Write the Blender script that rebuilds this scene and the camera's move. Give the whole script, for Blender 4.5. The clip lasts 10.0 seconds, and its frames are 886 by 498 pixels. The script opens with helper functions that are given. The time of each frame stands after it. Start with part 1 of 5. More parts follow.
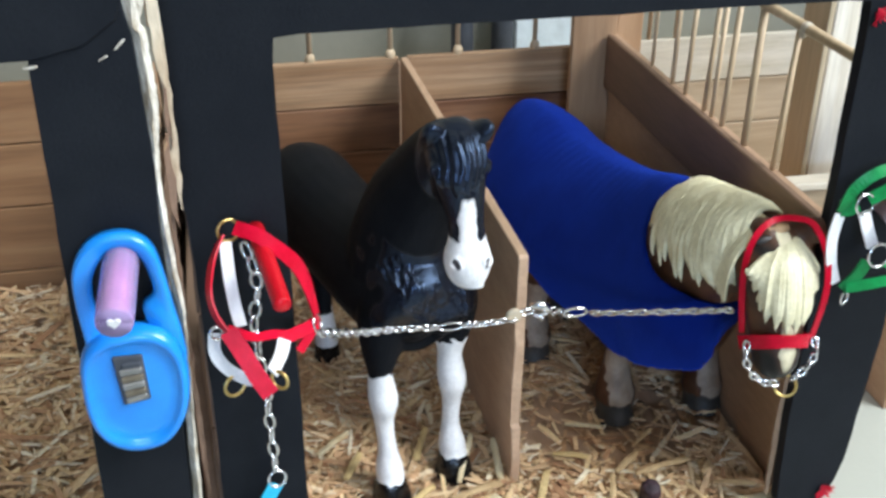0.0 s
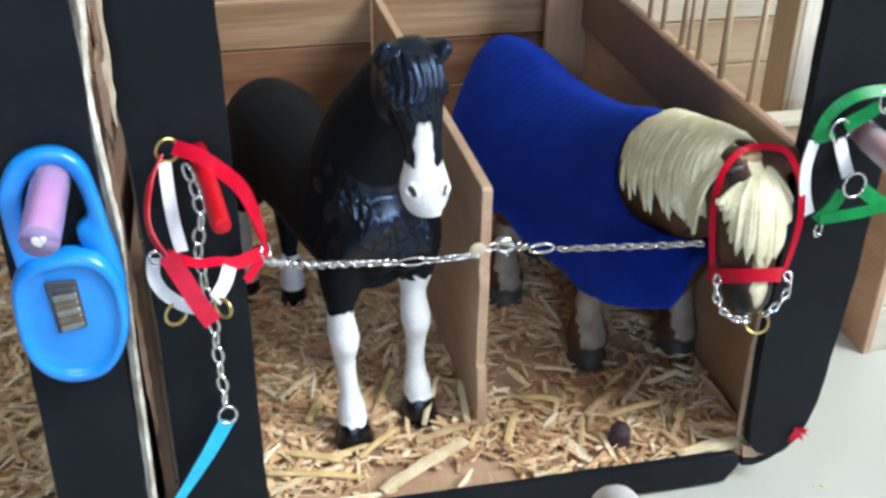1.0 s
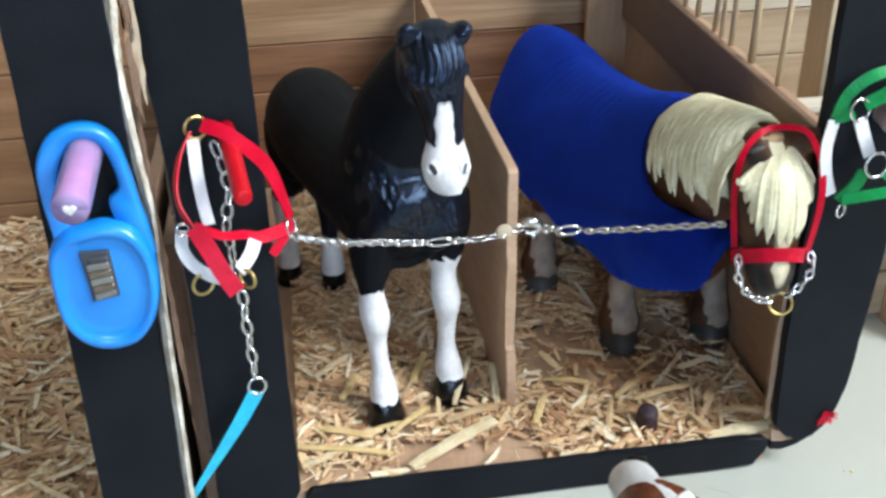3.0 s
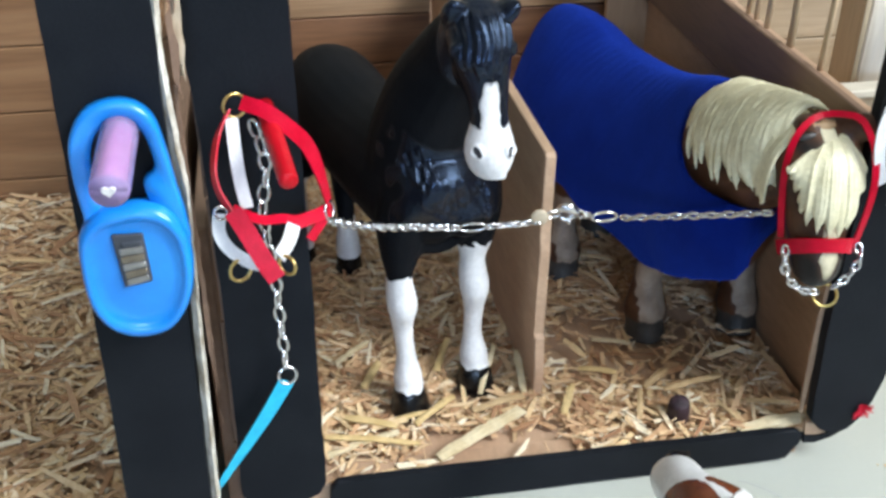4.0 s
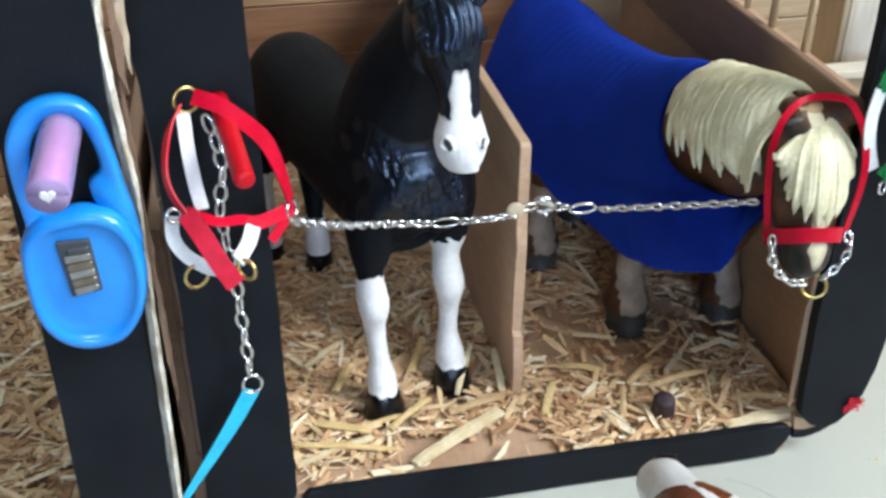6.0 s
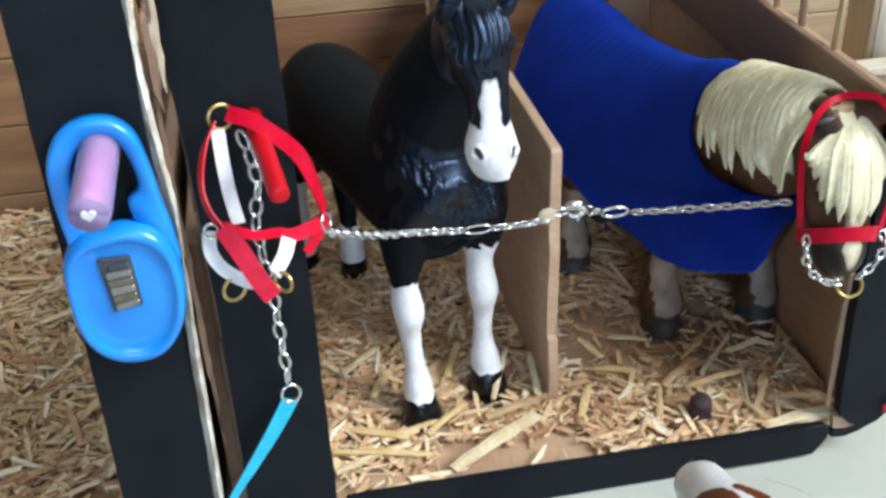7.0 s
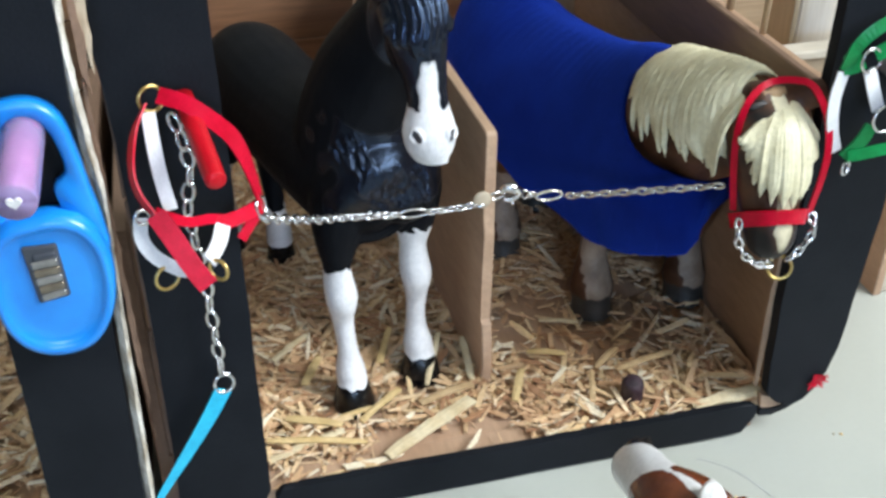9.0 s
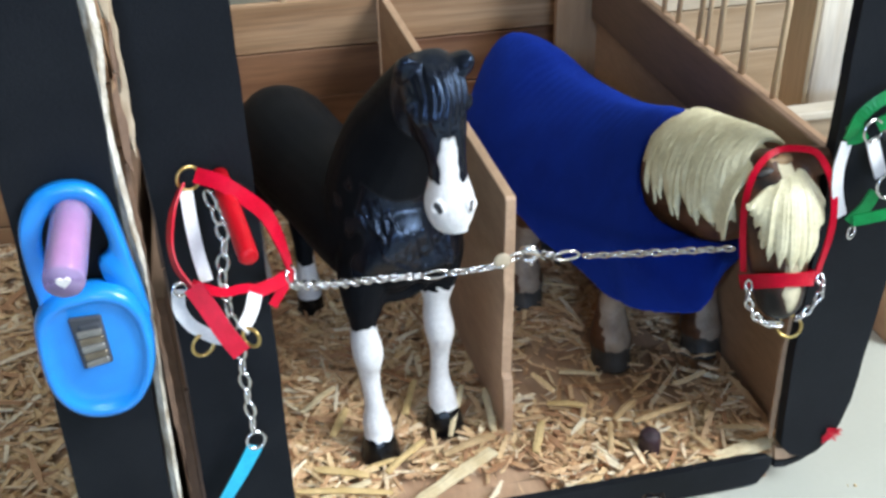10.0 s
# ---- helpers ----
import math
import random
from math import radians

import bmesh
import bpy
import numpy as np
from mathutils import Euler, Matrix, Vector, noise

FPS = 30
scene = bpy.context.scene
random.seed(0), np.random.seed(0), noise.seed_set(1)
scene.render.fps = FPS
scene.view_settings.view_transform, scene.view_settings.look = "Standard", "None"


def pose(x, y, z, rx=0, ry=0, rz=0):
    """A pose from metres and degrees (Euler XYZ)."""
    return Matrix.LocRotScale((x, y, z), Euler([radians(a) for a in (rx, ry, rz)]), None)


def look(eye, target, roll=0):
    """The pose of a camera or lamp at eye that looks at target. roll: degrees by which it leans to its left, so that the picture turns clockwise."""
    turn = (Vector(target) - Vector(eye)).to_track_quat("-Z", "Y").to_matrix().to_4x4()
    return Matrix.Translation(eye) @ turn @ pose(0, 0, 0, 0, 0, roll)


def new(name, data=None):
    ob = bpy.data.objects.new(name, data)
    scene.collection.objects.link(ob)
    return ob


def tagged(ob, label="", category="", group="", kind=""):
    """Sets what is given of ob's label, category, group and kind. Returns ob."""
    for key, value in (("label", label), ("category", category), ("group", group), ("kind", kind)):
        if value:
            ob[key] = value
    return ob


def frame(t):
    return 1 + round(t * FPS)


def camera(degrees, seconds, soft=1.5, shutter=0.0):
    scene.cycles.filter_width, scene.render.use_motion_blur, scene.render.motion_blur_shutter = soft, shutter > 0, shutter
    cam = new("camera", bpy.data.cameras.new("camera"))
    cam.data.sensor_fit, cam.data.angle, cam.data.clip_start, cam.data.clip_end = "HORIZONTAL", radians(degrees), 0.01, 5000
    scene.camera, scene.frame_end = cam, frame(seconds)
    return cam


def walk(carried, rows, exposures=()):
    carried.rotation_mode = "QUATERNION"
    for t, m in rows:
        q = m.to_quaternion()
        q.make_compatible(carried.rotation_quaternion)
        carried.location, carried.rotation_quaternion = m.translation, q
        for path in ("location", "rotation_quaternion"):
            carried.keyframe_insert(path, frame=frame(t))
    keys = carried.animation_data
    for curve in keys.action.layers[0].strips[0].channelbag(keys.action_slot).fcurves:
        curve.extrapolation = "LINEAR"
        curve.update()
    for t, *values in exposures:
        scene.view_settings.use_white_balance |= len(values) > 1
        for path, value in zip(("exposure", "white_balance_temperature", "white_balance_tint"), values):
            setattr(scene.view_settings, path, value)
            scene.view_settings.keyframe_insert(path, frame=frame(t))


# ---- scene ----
cam = camera(45.60, 10.0, soft=3.0)
PATH = [
    (0, (0.0064, 0.0183, 0.2356), (0.3643, 1.7369, -0.7227), 0.16),
    (0.5, (0.0141, 0.0209, 0.2343), (0.3751, 1.7354, -0.7302), 0.04),
    (1, (0.0171, 0.0214, 0.2215), (0.3772, 1.7081, -0.7911), 0.42),
    (1.5, (0.0181, 0.0149, 0.2132), (0.3898, 1.7163, -0.7702), 1.72),
    (2, (0.0270, 0.0154, 0.2092), (0.3800, 1.6961, -0.8158), 0.87),
    (2.2, (0.0225, 0.0095, 0.2061), (0.3351, 1.7057, -0.8064), 0.82),
    (3.3, (0.0280, 0.0101, 0.2219), (0.2532, 1.7252, -0.7820), -1.70),
    (3.5, (0.0195, 0.0156, 0.2174), (0.2961, 1.7204, -0.7911), -0.59),
    (4, (0.0122, 0.0220, 0.2155), (0.2889, 1.7088, -0.8228), 0.06),
    (4.5, (0.0166, 0.0292, 0.2123), (0.3174, 1.6954, -0.8524), -0.15),
    (5, (0.0156, 0.0330, 0.2119), (0.3232, 1.6993, -0.8504), 0.20),
    (5.2, (0.0177, 0.0336, 0.2145), (0.3008, 1.6954, -0.8618), -0.18),
    (6.3, (0.0158, 0.0349, 0.2096), (0.3383, 1.7025, -0.8463), -0.48),
    (6.5, (0.0165, 0.0332, 0.2104), (0.2804, 1.7081, -0.8503), -2.48),
    (7, (0.0161, 0.0339, 0.2132), (0.2683, 1.7124, -0.8447), -2.77),
    (7.5, (0.0155, 0.0360, 0.2102), (0.3273, 1.6874, -0.8742), -2.29),
    (8, (0.0174, 0.0354, 0.2100), (0.3324, 1.6905, -0.8677), -2.70),
    (8.5, (0.0153, 0.0403, 0.2095), (0.3970, 1.6595, -0.9007), -1.61),
    (9, (0.0115, 0.0387, 0.2123), (0.4175, 1.6638, -0.8806), -0.17),
    (9.5, (0.0146, 0.0290, 0.2290), (0.3812, 1.7081, -0.7939), -2.30),
    (10, (0.0125, 0.0321, 0.2263), (0.3696, 1.6996, -0.8187), -1.38),
]
walk(cam, [(t, look(eye, target, roll)) for t, eye, target, roll in PATH],
     exposures=[(0, 0.0), (4, 0.0), (6.5, -0.03), (8, -0.06), (9, -0.10), (10, -0.02)])


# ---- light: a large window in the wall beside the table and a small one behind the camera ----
world = bpy.data.worlds.new("sky")
scene.world = world
world.use_nodes = True
sky = world.node_tree.nodes.new("ShaderNodeTexSky")
sky.sky_type, sky.sun_disc = "NISHITA", False
sky.sun_elevation, sky.sun_rotation = radians(40), radians(150)
world.node_tree.links.new(sky.outputs[0], world.node_tree.nodes["Background"].inputs[0])
world.node_tree.nodes["Background"].inputs[1].default_value = 0.1


def window_lamp(name, eye, target, sx, sy, watts, colour):
    """The sky's light in a window's opening."""
    data = bpy.data.lights.new(name, "AREA")
    data.shape, data.size, data.size_y, data.energy, data.color = "RECTANGLE", sx, sy, watts, colour
    ob = new(name, data)
    ob.matrix_world = look(eye, target)
    return ob


window_lamp("window_light", (1.03, -0.50, 1.20), (0.03, -0.50, 1.20), 1.00, 1.00, 87, (0.84, 0.905, 0.945))
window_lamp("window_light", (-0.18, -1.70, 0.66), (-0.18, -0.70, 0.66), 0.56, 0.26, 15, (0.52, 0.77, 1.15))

# ---- materials ----
MATS = {}


def principled(name):
    m = bpy.data.materials.new(name)
    m.use_nodes = True
    return m, m.node_tree.nodes, m.node_tree.links, m.node_tree.nodes["Principled BSDF"]


def coords(nodes, links, stretch=(1, 1, 1)):
    tc = nodes.new("ShaderNodeTexCoord")
    mp = nodes.new("ShaderNodeMapping")
    mp.inputs["Scale"].default_value = stretch
    links.new(tc.outputs["Object"], mp.inputs["Vector"])
    return mp.outputs["Vector"]


def noise_node(nodes, links, vec, scale, detail=4, rough=0.6):
    n = nodes.new("ShaderNodeTexNoise")
    n.inputs["Scale"].default_value, n.inputs["Detail"].default_value, n.inputs["Roughness"].default_value = scale, detail, rough
    links.new(vec, n.inputs["Vector"])
    return n.outputs["Fac"]


def ramp(nodes, links, fac, stops):
    r = nodes.new("ShaderNodeValToRGB")
    e = r.color_ramp.elements
    while len(e) < len(stops):
        e.new(0.5)
    for k, (p, c) in zip(e, stops):
        k.position, k.color = p, (*c, 1)
    links.new(fac, r.inputs["Fac"])
    return r.outputs["Color"]


def bump(nodes, links, bsdf, height, strength, distance):
    b = nodes.new("ShaderNodeBump")
    b.inputs["Strength"].default_value, b.inputs["Distance"].default_value = strength, distance
    links.new(height, b.inputs["Height"])
    links.new(b.outputs["Normal"], bsdf.inputs["Normal"])


def mixed(nodes, links, fac, a, b, how="MIX"):
    x = nodes.new("ShaderNodeMix")
    x.data_type, x.blend_type = "RGBA", how
    for sock, v in ((x.inputs["Factor"], fac), (x.inputs["A"], a), (x.inputs["B"], b)):
        if isinstance(v, (int, float)):
            sock.default_value = v
        elif isinstance(v, tuple):
            sock.default_value = (*v, 1)
        else:
            links.new(v, sock)
    return x.outputs["Result"]


def surface(name, dark, light, scale=200.0, rough=0.5, depth=0.0002, strength=0.3, stretch=(1, 1, 1), metal=0.0, coat=0.0, sheen=0.0, grain=6.0, vary=0.0, shine=0.5, fleck=0.78, tint=(1, 1, 1)):
    """A material with a broad mottling and a fine grain, both at real size; stretch lengthens the figure along an axis."""
    m, nodes, links, b = principled(name)
    vec = coords(nodes, links, stretch)
    broad = noise_node(nodes, links, vec, scale, 3, 0.55)
    fine = noise_node(nodes, links, vec, scale * grain, 5, 0.65)
    mid = tuple((x + y) / 2 for x, y in zip(dark, light))
    colour = ramp(nodes, links, broad, [(0.3, dark), (0.5, mid), (0.7, light)])
    fine_c = ramp(nodes, links, fine, [(0.3, (fleck,) * 3), (0.62, (1, 1, 1))])
    colour = mixed(nodes, links, 0.8, colour, fine_c, "MULTIPLY")
    if vary:
        info = nodes.new("ShaderNodeObjectInfo")
        tone = ramp(nodes, links, info.outputs["Random"], [(0.0, (1 - vary,) * 3), (1.0, (1 + vary * 0.5,) * 3)])
        colour = mixed(nodes, links, 1.0, colour, tone, "MULTIPLY")
    links.new(colour, b.inputs["Base Color"])
    b.inputs["Metallic"].default_value, b.inputs["Roughness"].default_value = metal, rough
    b.inputs["Coat Weight"].default_value, b.inputs["Coat Roughness"].default_value = coat, 0.15
    b.inputs["Sheen Weight"].default_value, b.inputs["Specular IOR Level"].default_value = sheen, shine
    b.inputs["Sheen Tint"].default_value = (*tint, 1)
    bump(nodes, links, b, fine, strength, depth)
    MATS[name] = m
    return m


BLACK = surface("black_paint", (0.0066, 0.0080, 0.0112), (0.0105, 0.0122, 0.0158), 60, 0.55, 0.0003, 0.35, grain=20, shine=0.12)
PLY = surface("plywood", (0.41, 0.255, 0.16), (0.54, 0.36, 0.24), 40, 0.65, 0.0002, 0.35, (1, 0.25, 1.2), grain=14, vary=0.1)
HARD = surface("brown_board", (0.17, 0.10, 0.065), (0.24, 0.145, 0.095), 50, 0.6, 0.0002, 0.3, (1, 0.2, 1.6), grain=10)
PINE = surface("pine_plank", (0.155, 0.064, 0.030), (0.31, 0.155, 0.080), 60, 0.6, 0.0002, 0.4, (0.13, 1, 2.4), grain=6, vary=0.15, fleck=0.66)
TOP_PINE = surface("pale_streaked_pine_plank", (0.27, 0.145, 0.070), (0.49, 0.315, 0.185), 70, 0.6, 0.0002, 0.4, (0.10, 1, 2.8), grain=5, vary=0.1, fleck=0.6)
LIGHT_PINE = surface("light_pine_plank", (0.20, 0.090, 0.034), (0.34, 0.180, 0.082), 60, 0.6, 0.0002, 0.4, (0.13, 1, 2.4), grain=6, vary=0.12)
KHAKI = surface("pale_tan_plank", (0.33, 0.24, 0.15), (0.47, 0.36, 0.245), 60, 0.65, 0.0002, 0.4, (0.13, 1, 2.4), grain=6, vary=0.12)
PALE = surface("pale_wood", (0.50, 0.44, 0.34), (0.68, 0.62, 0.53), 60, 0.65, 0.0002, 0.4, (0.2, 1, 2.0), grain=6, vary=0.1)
PALE_UP = surface("pale_upright_wood", (0.62, 0.54, 0.42), (0.82, 0.77, 0.68), 90, 0.65, 0.0002, 0.4, (2.0, 1, 0.15), grain=5)
SHADED_UP = surface("shaded_upright_wood", (0.44, 0.35, 0.23), (0.56, 0.46, 0.32), 60, 0.6, 0.0002, 0.3, (1.6, 1.6, 0.15), grain=6)
TAN_UP = surface("tan_upright_wood", (0.32, 0.185, 0.10), (0.44, 0.27, 0.155), 60, 0.6, 0.0002, 0.3, (1.6, 1.6, 0.15), grain=6)
DOWEL = surface("dowel_wood", (0.50, 0.36, 0.22), (0.66, 0.50, 0.33), 120, 0.5, 0.0001, 0.2, (1, 1, 0.2), vary=0.12)
TORN = surface("torn_board_edge", (0.36, 0.25, 0.15), (0.70, 0.60, 0.46), 120, 0.85, 0.0006, 0.6, (1, 1, 0.35), grain=5)
CHALK = surface("torn_white_edge", (0.34, 0.26, 0.17), (0.86, 0.83, 0.75), 260, 0.85, 0.0006, 0.8, (2.2, 1, 0.45), grain=4, fleck=0.6)
TABLE = surface("white_table_top", (0.43, 0.445, 0.40), (0.475, 0.49, 0.445), 12, 0.35, 0.0001, 0.05, grain=40, fleck=0.97)
CEILING = surface("white_ceiling_paint", (0.50, 0.48, 0.42), (0.56, 0.54, 0.47), 5, 0.8, 0.0005, 0.2, grain=40, fleck=0.93)
WALL = surface("beige_wall_paint", (0.20, 0.185, 0.155), (0.25, 0.23, 0.195), 5, 0.8, 0.0005, 0.2, grain=40, fleck=0.93)
BACKWALL = surface("khaki_wall_paint", (0.21, 0.20, 0.165), (0.26, 0.25, 0.205), 5, 0.8, 0.0005, 0.2, grain=40, fleck=0.93)
FLOORM = surface("brown_room_floor", (0.22, 0.14, 0.09), (0.30, 0.20, 0.13), 6, 0.5, 0.0005, 0.2, (0.2, 1, 1), grain=20)
HWHITE = surface("white_figure_paint", (0.66, 0.64, 0.63), (0.80, 0.79, 0.78), 160, 0.42, 0.0004, 0.4, grain=5)
CREAM = surface("cream_mane_paint", (0.61, 0.55, 0.35), (0.77, 0.72, 0.51), 180, 0.55, 0.0003, 0.4, grain=5)
FELT = surface("blue_felt", (0.0014, 0.0096, 0.128), (0.0022, 0.015, 0.175), 90, 0.95, 0.0006, 0.6, grain=26, shine=0.1, sheen=0.55, tint=(0.03, 0.12, 0.95))
RED = surface("red_satin_ribbon", (0.46, 0.002, 0.018), (0.60, 0.004, 0.030), 300, 0.30, 0.0001, 0.4, grain=8, shine=0.14)
WHITER = surface("white_ribbon", (0.70, 0.70, 0.72), (0.82, 0.82, 0.84), 300, 0.5, 0.0001, 0.4, grain=8)
GREEN = surface("green_ribbon", (0.002, 0.17, 0.04), (0.005, 0.27, 0.07), 300, 0.35, 0.0001, 0.3, grain=8, shine=0.3)
CYAN = surface("turquoise_ribbon", (0.008, 0.38, 0.60), (0.02, 0.50, 0.74), 300, 0.45, 0.0001, 0.3, grain=8)
BLUEP = surface("blue_plastic", (0.006, 0.20, 0.66), (0.012, 0.27, 0.78), 60, 0.28, 0.0001, 0.1, coat=0.2, fleck=0.95)
CHROME = surface("chrome", (0.66, 0.66, 0.67), (0.78, 0.78, 0.79), 400, 0.22, 0.0001, 0.2, metal=1.0)
STEEL = surface("dull_steel", (0.24, 0.235, 0.22), (0.36, 0.35, 0.33), 300, 0.55, 0.0001, 0.3, metal=0.8)
GOLD = surface("gold_metal", (0.60, 0.42, 0.14), (0.78, 0.58, 0.24), 400, 0.28, 0.0001, 0.2, metal=1.0)
REDPL = surface("red_plastic", (0.46, 0.004, 0.012), (0.56, 0.008, 0.018), 200, 0.35, 0.0001, 0.1, shine=0.25)
PELLET = surface("dark_purple_pellet", (0.018, 0.008, 0.014), (0.045, 0.02, 0.03), 500, 0.6, 0.0003, 0.5)
COIL = surface("tarnished_wire", (0.16, 0.13, 0.095), (0.26, 0.22, 0.165), 300, 0.45, 0.0001, 0.3, metal=0.7)
DARK = surface("dark_grey_plastic", (0.03, 0.035, 0.045), (0.06, 0.065, 0.08), 60, 0.5, 0.0002, 0.2)
EARTH = surface("dark_brown_figure_paint", (0.010, 0.007, 0.006), (0.022, 0.015, 0.012), 300, 0.45)
TUFT = surface("tan_figure_paint", (0.24, 0.13, 0.06), (0.42, 0.26, 0.13), 300, 0.55)
PENCIL = surface("pencil_grey", (0.46, 0.47, 0.48), (0.58, 0.59, 0.59), 300, 0.7)
PALEBLUE = surface("pale_blue_card", (0.55, 0.62, 0.66), (0.64, 0.70, 0.74), 20, 0.6, 0.0002, 0.2)


def figure_material(name, coats, relief=0.3, sky_tint=(1, 1, 1)):
    """Paint for a toy figure: coats of (dark, light, roughness, shine), the first all over, each next where the mesh
    carries its mask; the last argument tints the fourth's highlights in place of reflected sky.
    """
    m, nodes, links, b = principled(name)
    vec = coords(nodes, links)
    broad = noise_node(nodes, links, vec, 130, 3, 0.55)
    fine = noise_node(nodes, links, vec, 700, 5, 0.65)
    hairs = noise_node(nodes, links, coords(nodes, links, (3, 3, 0.7)), 330, 4, 0.7)
    colour = rough = gloss = None
    glint = (1, 1, 1)
    for i, (dark, light, r, sh) in enumerate(coats):
        c = ramp(nodes, links, broad, [(0.3, dark), (0.7, light)])
        if colour is None:
            colour, rough, gloss = c, (r, r, r), (sh, sh, sh)
            continue
        mask = nodes.new("ShaderNodeAttribute")
        mask.attribute_name = "coat_%d" % i
        edge = nodes.new("ShaderNodeMapRange")
        soft = 0.38 if i == 4 else 0.08
        edge.inputs["From Min"].default_value, edge.inputs["From Max"].default_value = 0.5 - soft, 0.5 + soft
        links.new(mask.outputs["Fac"], edge.inputs["Value"])
        colour = mixed(nodes, links, edge.outputs["Result"], colour, c)
        rough = mixed(nodes, links, edge.outputs["Result"], rough, (r, r, r))
        gloss = mixed(nodes, links, edge.outputs["Result"], gloss, (sh, sh, sh))
        if i == 4:
            glint = mixed(nodes, links, edge.outputs["Result"], glint, sky_tint)
            links.new(glint, b.inputs["Specular Tint"])
    shade = ramp(nodes, links, fine, [(0.3, (0.8, 0.8, 0.8)), (0.62, (1, 1, 1))])
    links.new(mixed(nodes, links, 0.8, colour, shade, "MULTIPLY"), b.inputs["Base Color"])
    links.new(rough, b.inputs["Roughness"])
    links.new(gloss, b.inputs["Specular IOR Level"])
    bump(nodes, links, b, hairs, relief, 0.0004)
    return m


# fourth coat: blue of the reflected sky put into its base and specular tint
FIG_BLACK = figure_material("black_horse_paint", [((0.0076, 0.0082, 0.0100), (0.0104, 0.0112, 0.0134), 0.42, 0.03), ((0.66, 0.65, 0.66), (0.80, 0.79, 0.80), 0.42, 0.4), ((0.002, 0.002, 0.003), (0.004, 0.004, 0.005), 0.14, 0.5), ((0.05, 0.05, 0.055), (0.09, 0.09, 0.10), 0.4, 0.3), ((0.0048, 0.0056, 0.0090), (0.0075, 0.0086, 0.0140), 0.18, 0.55)], 0.5, (0.42, 0.62, 1.0))
FIG_PONY = figure_material("brown_pony_paint", [((0.045, 0.018, 0.009), (0.11, 0.045, 0.020), 0.42, 0.3), ((0.56, 0.49, 0.32), (0.70, 0.63, 0.45), 0.55, 0.3), ((0.20, 0.14, 0.10), (0.38, 0.30, 0.23), 0.5, 0.3), ((0.03, 0.027, 0.024), (0.07, 0.062, 0.055), 0.45, 0.3), ((0.008, 0.007, 0.007), (0.018, 0.015, 0.014), 0.35, 0.25)])
FIG_BAY = figure_material("red_brown_horse_paint", [((0.11, 0.028, 0.010), (0.20, 0.055, 0.020), 0.22, 0.5), ((0.70, 0.70, 0.71), (0.80, 0.80, 0.81), 0.3, 0.5), ((0.012, 0.010, 0.010), (0.03, 0.024, 0.022), 0.3, 0.4), ((0.006, 0.005, 0.005), (0.012, 0.010, 0.009), 0.2, 0.5)])


def straw_material(name, stops):
    m, nodes, links, b = principled(name)
    geo = nodes.new("ShaderNodeNewGeometry")
    vec = coords(nodes, links)
    tone = ramp(nodes, links, geo.outputs["Random Per Island"], stops)
    fine = noise_node(nodes, links, vec, 900, 5, 0.7)
    shade = ramp(nodes, links, fine, [(0.3, (0.72, 0.68, 0.62)), (0.65, (1, 1, 1))])
    links.new(mixed(nodes, links, 0.85, tone, shade, "MULTIPLY"), b.inputs["Base Color"])
    b.inputs["Roughness"].default_value = 0.6
    bump(nodes, links, b, fine, 0.4, 0.0003)
    return m


STRAW = straw_material("wood_shavings", [(0.0, (0.40, 0.20, 0.105)), (0.15, (0.60, 0.36, 0.20)), (0.45, (0.74, 0.50, 0.30)), (0.7, (0.82, 0.60, 0.34)), (0.82, (0.84, 0.63, 0.41)), (0.95, (0.94, 0.83, 0.64))])

# ---- mesh helpers ----


def to_mesh(name, bm, mats, smooth=False):
    me = bpy.data.meshes.new(name)
    bmesh.ops.recalc_face_normals(bm, faces=bm.faces)
    for f in bm.faces:
        f.smooth = smooth
    bm.to_mesh(me)
    bm.free()
    for m in mats if isinstance(mats, (list, tuple)) else [mats]:
        me.materials.append(m)
    return me


def thing(name, base, label, category, group="", kind=""):
    ob = new(name)
    ob.empty_display_size = 0.01
    ob.location = base
    return tagged(ob, label, category, group, kind)


def hang(ob, parent):
    ob.parent = parent
    if parent.type == "EMPTY":
        ob.matrix_parent_inverse = Matrix.Translation(parent.location).inverted()
    return ob


def part(name, bm, material, parent, label="", smooth=False):
    ob = hang(new(name, to_mesh(name, bm, material, smooth)), parent)
    return tagged(ob, label)


def solo(name, bm, material, label, category, group="", kind="", smooth=False):
    return tagged(new(name, to_mesh(name, bm, material, smooth)), label, category, group, kind)


def box(x0, x1, y0, y1, z0, z1, bevel=0.0004, bm=None, cuts=0, ragged=0.0):
    b = bmesh.new()
    bmesh.ops.create_cube(b, size=1)
    for v in b.verts:
        v.co = ((x0 + x1) / 2 + v.co.x * (x1 - x0), (y0 + y1) / 2 + v.co.y * (y1 - y0), (z0 + z1) / 2 + v.co.z * (z1 - z0))
    if cuts:
        bmesh.ops.subdivide_edges(b, edges=b.edges[:], cuts=cuts, use_grid_fill=True)
        for v in b.verts:
            v.co += Vector((noise.noise(v.co * 190), noise.noise(v.co * 190 + Vector((7, 3, 1))) * 0.4, noise.noise(v.co * 190 + Vector((1, 9, 4))))) * ragged
    elif bevel:
        bmesh.ops.bevel(b, geom=b.edges[:], offset=bevel, segments=1, affect="EDGES")
    if bm is None:
        return b
    merge(bm, b)
    return bm


def merge(bm, other):
    me = bpy.data.meshes.new("tmp")
    other.to_mesh(me)
    other.free()
    bm.from_mesh(me)
    bpy.data.meshes.remove(me)


